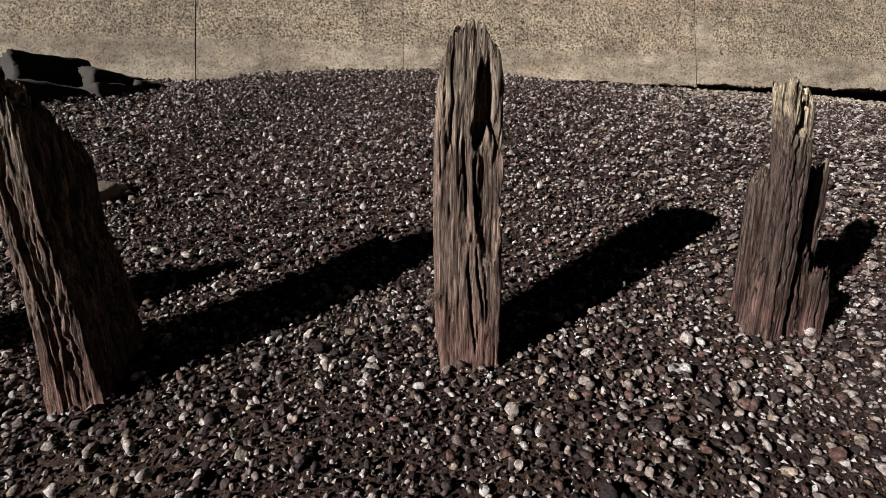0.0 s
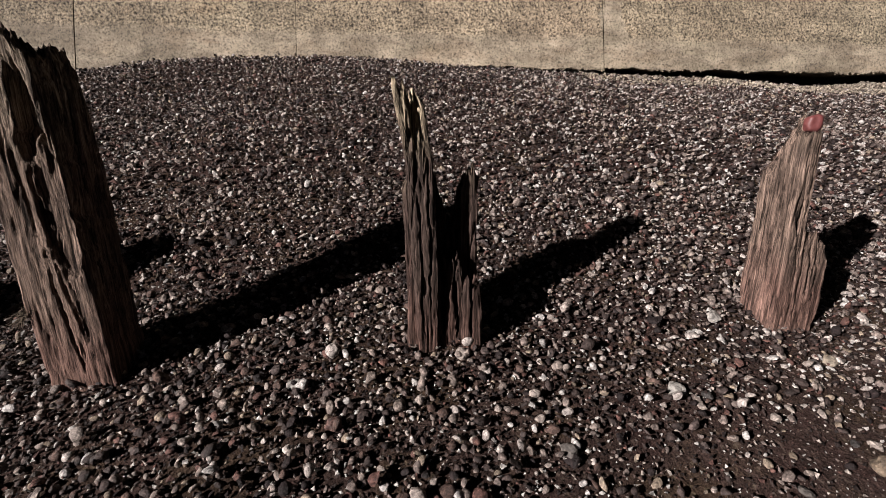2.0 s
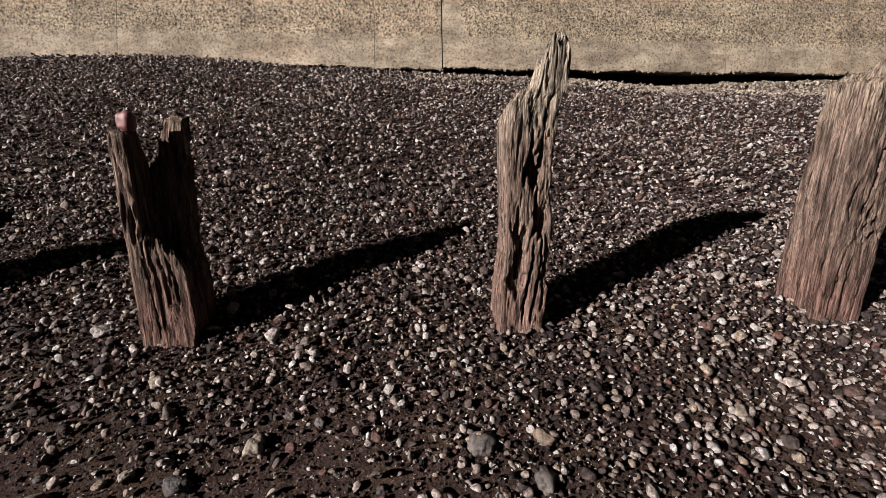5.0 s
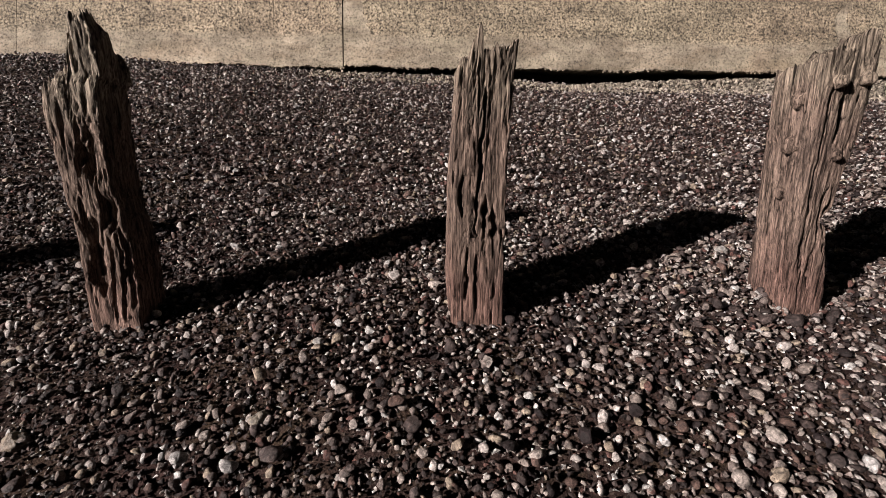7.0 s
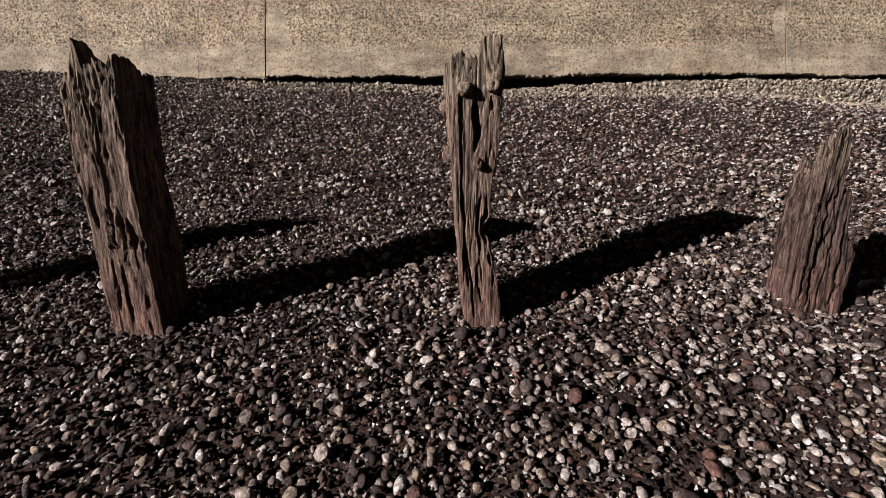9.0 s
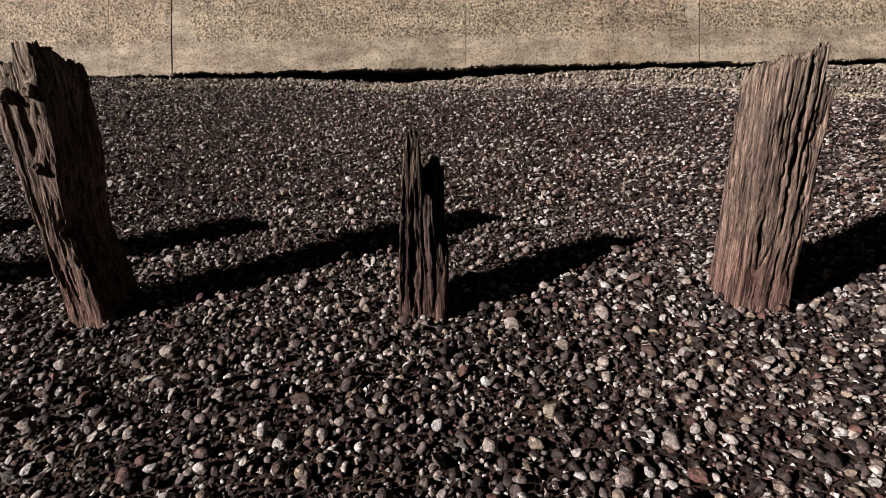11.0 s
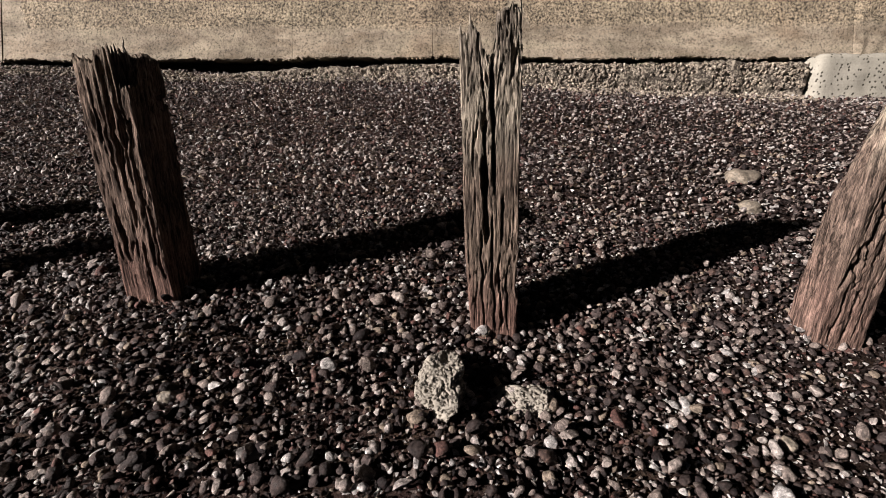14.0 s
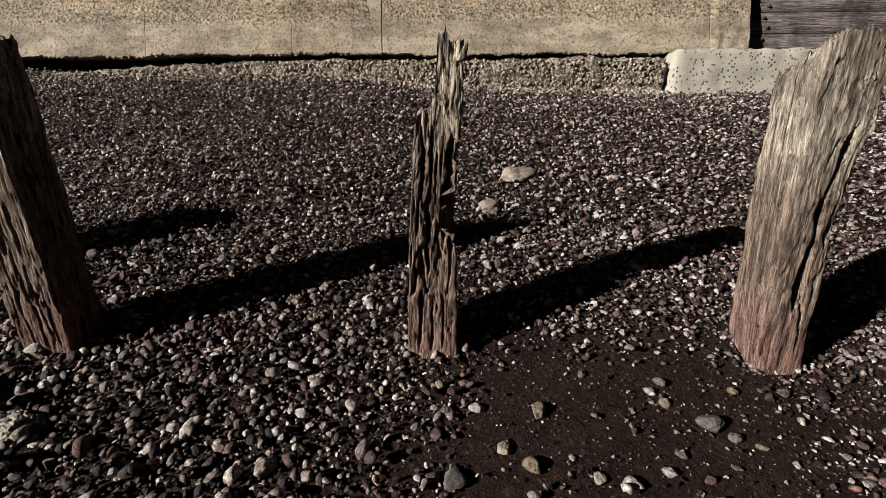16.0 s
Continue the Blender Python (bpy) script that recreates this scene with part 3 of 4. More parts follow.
def build_footing_stones():
    """Stones that stand out of the worn footing."""
    rng = np.random.default_rng(41)
    n = 5200
    x, level = rng.uniform(4.4, 11.8, n), rng.uniform(0, 1, n)
    size = rng.uniform(0.016, 0.050, n) ** 1.0
    top = 1.225 - 0.14 * (1 - sstep((x - 4.2) / 4.0))
    front = level < 0.72
    y = np.where(front, 3.505 + rng.uniform(-0.02, 0.012, n), rng.uniform(3.52, 3.72, n))
    z = np.where(front, top - 0.24 * level / 0.72 - 0.01, top + rng.uniform(-0.012, 0.006, n))
    verts, faces, base = [], [], 0
    for k in range(n):
        vs, fs = small_shapes[k % len(small_shapes)]
        c, sn = math.cos(k * 2.4), math.sin(k * 2.4)
        v = np.stack([vs[:, 0] * c - vs[:, 1] * sn, vs[:, 0] * sn + vs[:, 1] * c, vs[:, 2]], -1)
        if front[k]:
            v = np.stack([v[:, 0], -v[:, 2], v[:, 1]], -1)
        verts.append(v * size[k] + np.array([x[k], y[k], z[k]]))
        faces.append(fs + base)
        base += len(vs)
    me = bpy.data.meshes.new("footing_stones")
    me.from_pydata(np.concatenate(verts).tolist(), [], np.concatenate(faces).tolist())
    me.materials.append(rubble_mat)
    return tagged(new("footing_stones", me), "pale stones standing out of the rubble footing", "rubble", kind="stuff")


build_footing_stones()
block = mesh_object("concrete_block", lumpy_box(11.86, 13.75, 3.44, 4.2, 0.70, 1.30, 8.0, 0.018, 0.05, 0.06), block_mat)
tagged(block, "pale worn concrete block pitted with dark holes", "block")


# ---------------------------------------------------------------- the plank breastwork beyond the wall's end
def box_bm(x0, x1, y0, y1, z0, z1, bevel=0.004, lean=0.0):
    bm = bmesh.new()
    bmesh.ops.create_cube(bm, size=1.0)
    for v in bm.verts:
        v.co = Vector((x0 + (x1 - x0) * (v.co.x + 0.5), y0 + (y1 - y0) * (v.co.y + 0.5), z0 + (z1 - z0) * (v.co.z + 0.5)))
        v.co.y += lean * (v.co.z - FOOT_Z)
    bmesh.ops.bevel(bm, geom=bm.edges[:], offset=bevel, segments=2, affect="EDGES")
    return bm


def bolt_bm(p, r, depth):
    bm = bmesh.new()
    bmesh.ops.create_cone(bm, cap_ends=True, segments=12, radius1=r, radius2=r * 0.7, depth=depth)
    bmesh.ops.rotate(bm, verts=bm.verts, matrix=Matrix.Rotation(radians(90), 3, "X"))
    bmesh.ops.translate(bm, verts=bm.verts, vec=p)
    return bm


fence = tagged(new("wall_east"), "weathered grey plank breastwork with bolt heads", "plank wall", kind="structure")
for k in range(-3, 8):
    z0 = 1.085 + k * 0.207
    y0 = 3.80 + 0.004 * (k % 2) + 0.10 * (z0 - 1.3)
    plank = part("plank", box_bm(12.80, 19.0, y0, y0 + 0.08, z0, z0 + 0.200, 0.006), plank_mat, fence)
    for dx, dz in ((0.18, 0.06), (0.13, 0.15)):
        part("bolt", bolt_bm(Vector((12.80 + dx, y0 - 0.008, z0 + dz)), 0.019, 0.022), rust_mat, plank, "rusty bolt head")
part("upright", box_bm(12.715, 12.80, 3.86, 4.10, 0.9, 4.4, 0.01), plank_mat, fence, "dark upright between wall and planks")


# ---------------------------------------------------------------- the old groyne posts
def lattice(ix, iy, iz, seed):
    """An even random value from -1 to 1 for each point of a whole-number lattice."""
    n = ix * 374761393 + iy * 668265263 + iz * 2147483647 + seed * 1274126177
    n = (n ^ (n >> 13)) * 1103515245 & 0x7FFFFFFF
    n = (n ^ (n >> 16)) * 69069 & 0x7FFFFFFF
    return ((n >> 7) & 0xFFFF) / 32767.5 - 1.0


def grainy(x, y, z, seed=0):
    """Smooth value noise over whole arrays."""
    x, y, z = np.broadcast_arrays(x, y, z)
    ix, iy, iz = (np.floor(a).astype(np.int64) for a in (x, y, z))
    fx, fy, fz = (sstep(a - b) for a, b in ((x, ix), (y, iy), (z, iz)))
    total = 0.0
    for dx in (0, 1):
        for dy in (0, 1):
            for dz in (0, 1):
                k = (fx if dx else 1 - fx) * (fy if dy else 1 - fy) * (fz if dz else 1 - fz)
                total = total + k * lattice(ix + dx, iy + dy, iz + dz, seed)
    return total


def steps(pairs, at):
    return np.interp(at, [p[0] for p in pairs], [p[1] for p in pairs])


def timber(left, right, head, depth, rear=None, front=0.0, lean=0.0, turn_at=0.55, foot=-0.12, worn=0.007, ragged=0.02, crack=0.008,
           lump=0.004, seed=1, grooves=(), hollows=(), knots=(), cell=0.0032, rise=0.0085):
    """A squared, weathered timber, its grain upright.
    left, right: (height, x) of its two front edges. head: (u, height) of the broken top along the front, u running 0..1 from
    left to right; rear: the same along the back. front: y of the face at the foot, lean: how far it comes forward for each metre.
    grooves: (u, z, u, z, half width, depth); hollows: (u, u, z, z, depth); knots: (u, z, radius), all on the front face."""
    rear = rear or head
    wide, high = max(b[1] - a[1] for a, b in zip(left, right)), max(h for _, h in head + rear)
    nf, ns, nb = max(8, int(wide / cell)), max(5, int(depth / (cell * 1.5))), max(5, int(wide / (cell * 2.5)))
    u = np.concatenate([np.linspace(0, 1, nf, False), np.ones(ns), np.linspace(1, 0, nb, False), np.zeros(ns)])
    v = np.concatenate([np.zeros(nf), np.linspace(0, 1, ns, False), np.ones(nb), np.linspace(1, 0, ns, False)])
    ring, rows = len(u), int((high - foot) / rise)

    def top(uu, vv):
        w = sstep((vv - turn_at + 0.12) / 0.24)
        h = steps(head, uu) * (1 - w) + steps(rear, uu) * w
        px, py = uu * wide, vv * depth
        spiky = np.abs(grainy(px * 150, py * 110, 0.0, seed + 5)) + 0.8 * np.abs(grainy(px * 330, py * 240, 3.0, seed + 6))
        return h + ragged * (0.55 - spiky) + 0.5 * ragged * grainy(px * 40, py * 40, 7.0, seed + 7)

    def place(uu, vv, z, skin):
        xl, xr = steps(left, z), steps(right, z)
        yf = front - lean * z
        x, y = xl + (xr - xl) * uu, yf + depth * vv
        r = np.minimum(worn * (1 + 0.8 * grainy(uu * 2, vv * 2, z * 9, seed)), 0.45 * np.minimum(xr - xl, depth))
        cx, cy = np.clip(x, xl + r, xr - r), np.clip(y, yf + r, yf + depth - r)
        nx, ny = x - cx, y - cy
        d = np.maximum(np.hypot(nx, ny), 1e-6)
        nx, ny = nx / d, ny / d
        if not skin:
            return np.stack([x, y, z], -1)
        x, y = cx + nx * r, cy + ny * r
        face = sstep((0.25 - vv) / 0.2)
        gx, dent = x.copy(), np.zeros_like(x)
        for ku, kz, kr in knots:  # the grain swerves round a knot
            ax, az = x - (xl + (xr - xl) * ku), z - kz
            q = np.hypot(ax, az * 0.5) / kr
            gx = gx + np.sign(ax) * kr * 0.9 * np.exp(-q * q * 0.5) * face
            q = np.hypot(ax, az) / kr
            dent = dent - face * (0.55 * kr * np.exp(-q * q * 1.3) - 0.35 * kr * np.exp(-((q - 0.55) * 6) ** 2) - 0.35 * kr * np.exp(-(q * 4) ** 2))
        sway = 0.005 * grainy(gx * 5, y * 5, z * 3.5, seed + 1)
        gx, gy = gx + sway, y + sway
        wear_shade = 0.45 + 0.75 * sstep((z - 0.02) / 0.35) * (0.6 + 0.8 * sstep(0.5 + 1.3 * grainy(gx * 14, gy * 14, z * 4, seed + 9)))
        wear_shade = wear_shade * (1 + 1.3 * sstep((vv - 0.08) / 0.1) * sstep((nx - 0.3) / 0.4))  # furrows cut deeper on the side away from the sun, to blacken its shade
        a = np.abs(grainy(gx * 62, gy * 62, z * 2.6, seed + 2))
        b = np.abs(grainy(gx * 135, gy * 135, z * 5.0, seed + 3))
        c = np.abs(grainy(gx * 290, gy * 290, z * 11.0, seed + 4))
        rift = sstep((0.09 - a) / 0.09) * sstep(0.35 + 1.6 * grainy(gx * 30, gy * 30, z * 5, seed + 12))
        dent = dent + wear_shade * crack * (1.0 * rift + 0.55 * sstep((0.20 - b) / 0.20) * sstep(0.4 + 1.8 * grainy(gx * 24, gy * 24, z * 6, seed + 13)) + 0.25 * sstep((0.35 - c) / 0.35))
        dent = dent + lump * grainy(gx * 11, gy * 11, z * 3.4, seed + 8) + 0.0022 * grainy(gx * 60, gy * 60, z * 34, seed + 10)
        for ua, za, ub, zb, hw, deep in grooves:
            t = np.clip((z - za) / (zb - za), 0, 1)
            mid = xl + (xr - xl) * (ua + (ub - ua) * t) + 0.005 * grainy(z * 16, ua * 9, 1.0, seed) + 0.002 * grainy(z * 60, ua * 9, 2.0, seed)
            ends = sstep((z - min(za, zb)) / 0.05) * sstep((max(za, zb) - z) / 0.05)
            w = hw * (0.35 + 0.65 * ends) * (1 + 0.5 * grainy(z * 24, ua * 5, 4.0, seed))
            dent = dent + deep * face * ends * sstep((w - np.abs(x - mid)) / (0.45 * hw))
        for ua, ub, za, zb, deep in hollows:
            jag = 0.06 * grainy(gx * 95, gy * 95, z * 6, seed + 11)
            side = 0.10 * grainy(z * 13, ua * 5, 5.0, seed) + 0.05 * grainy(z * 45, ub * 5, 6.0, seed)
            k = sstep((uu + side - ua) / 0.07) * sstep((ub + side - uu) / 0.07) * sstep((z - za + jag) / 0.03) * sstep((zb - z + jag) / 0.05)
            dent = dent + deep * np.where(ub > 0.97, sstep((0.6 - vv) / 0.3), face) * k * (0.8 + 0.4 * b)
        dent = np.minimum(dent, 0.42 * min(depth, wide) + 0.2 * np.maximum(0.0, depth - wide))
        along = np.where((vv > 0) & (vv < 1) & (np.abs(nx) > 0.9), 0.42 * (xr - xl), depth * 0.75)
        dent = np.minimum(dent, along)
        return np.stack([x - nx * dent, y - ny * dent, z], -1)

    tops = top(u, v)
    s = np.linspace(0, 1, rows + 1)[:, None]
    z = foot + (tops[None] - foot) * s
    layers = [place(np.broadcast_to(u, z.shape), np.broadcast_to(v, z.shape), z, True).reshape(-1, 3)]
    shrink = (0.9, 0.76, 0.62, 0.48, 0.34, 0.2, 0.08)
    for k in shrink:
        uu, vv = 0.5 + (u - 0.5) * k, 0.5 + (v - 0.5) * k
        hh = np.minimum(top(uu, vv), tops + 0.4) - 0.010 * (1 - k) - 0.012 * np.abs(grainy(uu * wide * 90, vv * depth * 30, 1.0, seed))
        layers.append(place(uu, vv, hh, False))
    co = np.concatenate(layers)
    total = rows + 1 + len(shrink)
    i = np.arange(total * ring).reshape(total, ring)
    j = np.roll(i, -1, axis=1)
    quads = np.stack([i[:-1], j[:-1], j[1:], i[1:]], -1).reshape(-1, 4)
    bm = bmesh.new()
    vs = [bm.verts.new(p) for p in co.tolist()]
    for q in quads.tolist():
        bm.faces.new([vs[k] for k in q])
    bm.faces.new([vs[k] for k in i[-1].tolist()])
    return bm


def splinter_bm(p, tip, r, seed):
    """A thin spike of wood."""
    bm = bmesh.new()
    p, tip = Vector(p), Vector(tip)
    rows, n = 7, 7
    grid = []
    for j in range(rows + 1):
        t = j / rows
        c = p.lerp(tip, t) + Vector((noise.noise(Vector((t * 4, seed, 0))), noise.noise(Vector((t * 4, seed, 9))), 0)) * 0.006
        rad = r * (1 - t) ** 0.7 + 0.0007
        grid.append([bm.verts.new(c + Vector((math.cos(2 * math.pi * i / n) * rad, math.sin(2 * math.pi * i / n) * rad * 0.7, 0))) for i in range(n)])
    for j in range(rows):
        for i in range(n):
            bm.faces.new((grid[j][i], grid[j][(i + 1) % n], grid[j + 1][(i + 1) % n], grid[j + 1][i]))
    bm.faces.new(grid[-1])
    bm.faces.new(grid[0][::-1])
    return bm


def tuft_bm(p, way, length, count, seed, r=0.0012):
    """A tuft of frayed fibres."""
    rng = random.Random(seed)
    bm = bmesh.new()
    for _ in range(count):
        d = (Vector(way) + Vector((rng.uniform(-0.8, 0.8), rng.uniform(-0.8, 0.8), rng.uniform(-0.8, 0.8)))).normalized()
        c, old = Vector(p) + Vector((rng.uniform(-1, 1), rng.uniform(-1, 1), rng.uniform(-1, 1))) * 0.012, None
        segments = 5
        for j in range(segments + 1):
            cur = [bm.verts.new(c + Vector(o) * r * (1.2 - j / segments)) for o in ((1, 0, 0), (-0.5, 0.8, 0.3), (-0.5, -0.8, -0.3))]
            if old:
                for i in range(3):
                    bm.faces.new((old[i], old[(i + 1) % 3], cur[(i + 1) % 3], cur[i]))
            old = cur
            d = (d + Vector((rng.uniform(-0.4, 0.4), rng.uniform(-0.4, 0.4), rng.uniform(-0.5, 0.2)))).normalized()
            c = c + d * length * rng.uniform(0.6, 1.0) / segments
    return bm


def lumpy_knot(p, r, seed):
    """A peg-like knot with a dimpled end."""
    bm = bmesh.new()
    bmesh.ops.create_icosphere(bm, subdivisions=3, radius=r)
    for v in bm.verts:
        v.co = v.co * (1 + 0.35 * noise.noise(v.co * 60 + Vector((seed, 0, 0))))
        v.co.x *= 0.85
        hub = math.hypot(v.co.x, v.co.z) / r
        if v.co.y < 0:
            v.co.y += 0.5 * r * math.exp(-hub * hub * 14)
    bmesh.ops.translate(bm, verts=bm.verts, vec=p)
    return bm


def post(x, y, z, label):
    """The foot of a post on the beach: an Empty that carries its timber."""
    ob = new("groyne_post")
    ob.location = (x, y, z)
    return tagged(ob, label, "post", "row of old groyne posts")


def build_posts():
    # the first of the row, whose shadow falls across the shingle
    p = post(-1.41, -0.05, -0.17, "ragged grey-brown groyne post standing in the shingle")
    part("shaft", timber([(0, -0.070), (0.66, -0.055)], [(0, 0.070), (0.66, 0.045)], [(0, 0.50), (0.3, 0.60), (0.5, 0.66), (0.7, 0.57), (1, 0.46)], 0.14, [(0, 0.46), (0.5, 0.55), (1, 0.44)], seed=131, ragged=0.04), wood_brown, p)
    # a thick post at the row's start, split at the head
    p = post(-0.71, -0.05, -0.178, "thick grey-brown groyne post with deep grain and split head")
    part("shaft", timber([(0, -0.073), (0.2, -0.068), (0.36, -0.076), (0.8, -0.092)], [(0, 0.074), (0.19, 0.055), (0.33, 0.036), (0.45, 0.012), (0.8, 0.0)],
                         [(0, 0.76), (0.4, 0.80), (0.7, 0.76), (1, 0.73)], 0.22, [(0, 0.66), (0.4, 0.70), (1, 0.62)], 0.0, 0.025, 0.6, seed=11, crack=0.014,
                         grooves=[(0.32, 0.0, 0.45, 0.5, 0.007, 0.03), (0.55, 0.05, 0.62, 0.45, 0.004, 0.02), (0.7, 0.0, 0.75, 0.3, 0.003, 0.02), (0.35, 0.45, 0.5, 0.78, 0.010, 0.03)],
                         knots=[(0.62, 0.20, 0.018), (0.72, 0.085, 0.012)]), wood_brown, p)
    part("fibre_tuft", tuft_bm((0.066, 0.03, 0.235), (1, 0.0, 0.5), 0.035, 2, 13), fibre_mat, p, "frayed fibre tuft")
    # tall upright post with a hollow beside its rounded head
    p = post(0.30, -0.055, -0.10, "tall upright weathered brown groyne post with frayed fibre tufts")
    part("shaft", timber([(0, -0.082), (0.2, -0.090), (0.39, -0.093), (0.59, -0.092), (0.715, -0.084), (0.82, -0.071)],
                         [(0, 0.082), (0.2, 0.076), (0.39, 0.071), (0.525, 0.067), (0.72, 0.061), (0.78, 0.052), (0.82, 0.040)],
                         [(0, 0.815), (0.15, 0.835), (0.4, 0.848), (0.6, 0.842), (0.8, 0.825), (1, 0.79)], 0.152,
                         [(0, 0.80), (0.4, 0.82), (0.62, 0.815), (0.72, 0.775), (0.82, 0.825), (1, 0.83)], 0.0, 0.034, 0.5, seed=21, ragged=0.022,
                         grooves=[(0.38, 0.62, 0.46, 0.40, 0.004, 0.018), (0.56, 0.58, 0.62, 0.38, 0.004, 0.018), (0.50, 0.33, 0.58, 0.02, 0.004, 0.018), (0.62, 0.34, 0.74, 0.10, 0.004, 0.016),
                                  (0.72, 0.30, 0.80, 0.10, 0.003, 0.014), (0.14, 0.80, 0.22, 0.55, 0.004, 0.012)],
                         hollows=[(0.58, 0.84, 0.58, 0.79, 0.05), (0.62, 1.0, 0.28, 0.60, 0.010)], knots=[(0.60, 0.355, 0.022), (0.80, 0.105, 0.010)]), wood_brown, p)
    part("fibre_tuft", tuft_bm((-0.082, -0.015, 0.765), (-1, -0.3, 0.2), 0.035, 18, 3), fibre_mat, p, "frayed fibre tuft")
    part("fibre_tuft", tuft_bm((-0.086, 0.0, 0.205), (-1, -0.4, -0.2), 0.055, 40, 4), fibre_mat, p, "frayed fibre tuft")
    part("splinter", splinter_bm((-0.03, 0.03, 0.80), (-0.015, 0.02, 0.862), 0.016, 2.2), wood_brown, p)
    # the rotten stump with one tall pale splinter
    p = post(1.25, -0.037, -0.045, "rotten dark groyne post worn to jagged splinters with one pale tip")
    part("shaft", timber([(0, -0.035), (0.3, -0.045)], [(0, 0.056), (0.3, 0.046)], [(0, 0.30), (0.4, 0.29), (0.6, 0.25), (0.8, 0.27), (1, 0.17)], 0.10,
                         [(0, 0.46), (0.35, 0.41), (0.7, 0.36), (1, 0.40)], 0.018, 0.0, seed=31, ragged=0.05, crack=0.017, grooves=[(0.35, 0.0, 0.3, 0.3, 0.006, 0.04), (0.7, 0.0, 0.75, 0.2, 0.006, 0.04)]), wood_dark, p)
    part("splinter", timber([(0, -0.078), (0.28, -0.095), (0.5, -0.108), (0.69, -0.138)], [(0, -0.026), (0.28, -0.025), (0.5, -0.036), (0.63, -0.054), (0.69, -0.072)],
                            [(0, 0.685), (0.14, 0.705), (0.25, 0.675), (0.45, 0.70), (0.55, 0.665), (0.8, 0.685), (1, 0.66)], 0.068, None, 0.0, 0.02, seed=34, ragged=0.03, crack=0.010,
                            grooves=[(0.3, 0.02, 0.35, 0.45, 0.003, 0.016), (0.7, 0.1, 0.72, 0.48, 0.003, 0.016)],
                            hollows=[(0.42, 0.80, 0.535, 0.70, 0.032), (-0.2, 1.2, 0.485, 0.505, 0.018), (0.0, 0.7, 0.15, 0.21, 0.012)]), wood_tip, p, "tall splinter with a pale freshly split tip")
    part("splinter", timber([(0, 0.043), (0.2, 0.040)], [(0, 0.098), (0.2, 0.094)], [(0, 0.13), (0.25, 0.20), (0.55, 0.17), (0.8, 0.205), (1, 0.15)], 0.065, None, -0.006, 0.0, seed=36, ragged=0.03,
                            grooves=[(0.5, 0.0, 0.45, 0.2, 0.004, 0.02)]), wood_dark, p)
    part("splinter", timber([(0, 0.030), (0.48, 0.036)], [(0, 0.092), (0.48, 0.088)], [(0, 0.40), (0.3, 0.45), (0.7, 0.50), (1, 0.47)], 0.065, None, 0.052, 0.0, seed=37, ragged=0.04), wood_dark, p)
    part("splinter", timber([(0, -0.104), (0.47, -0.118)], [(0, -0.03), (0.47, -0.055)], [(0, 0.44), (0.4, 0.48), (1, 0.45)], 0.055, None, 0.06, 0.0, seed=38, ragged=0.03), wood_dark, p)
    part("splinter", timber([(0, -0.112), (0.22, -0.106)], [(0, -0.062), (0.2, -0.085)], [(0, 0.12), (0.6, 0.23), (1, 0.20)], 0.05, None, 0.012, 0.0, seed=39, ragged=0.03), wood_dark, p)
    # the short hollow post with a scrap of red on its head
    p = post(2.305, -0.047, -0.042, "short hollowed groyne post with a red scrap on its head")
    part("shaft", timber([(0, -0.070), (0.16, -0.069), (0.4, -0.067), (0.6, -0.065)], [(0, 0.073), (0.055, 0.082), (0.19, 0.076), (0.27, 0.063), (0.63, 0.076)],
                         [(0, 0.565), (0.12, 0.58), (0.30, 0.575), (0.34, 0.30), (0.42, 0.33), (0.5, 0.275), (0.62, 0.30), (0.75, 0.27), (0.9, 0.26), (1, 0.21)], 0.14,
                         [(0, 0.46), (0.36, 0.52), (0.50, 0.55), (0.6, 0.60), (0.75, 0.628), (1, 0.62)], 0.0, 0.0, 0.58, seed=41, ragged=0.022, crack=0.010,
                         grooves=[(0.32, 0.0, 0.30, 0.27, 0.003, 0.015), (0.48, 0.02, 0.45, 0.28, 0.004, 0.02), (0.62, 0.08, 0.58, 0.28, 0.004, 0.02), (0.80, 0.10, 0.72, 0.27, 0.003, 0.02), (0.6, 0.085, 0.95, 0.092, 0.004, 0.01)],
                         hollows=[(0.06, 0.36, 0.315, 0.355, 0.035)], knots=[(0.72, 0.105, 0.016)]), wood_brown, p)
    bm = lumpy_box(-0.019, 0.019, -0.016, 0.016, -0.014, 0.032, 3.0, 0.010, 0.005, 0.013)
    bmesh.ops.translate(bm, verts=bm.verts, vec=(-0.034, 0.03, 0.59))
    part("cap_scrap", bm, red_mat, p, "faded red plastic scrap")
    # leaning stepped post with a pale head
    p = post(3.305, -0.04, -0.03, "leaning stepped groyne post with a pale bleached head")
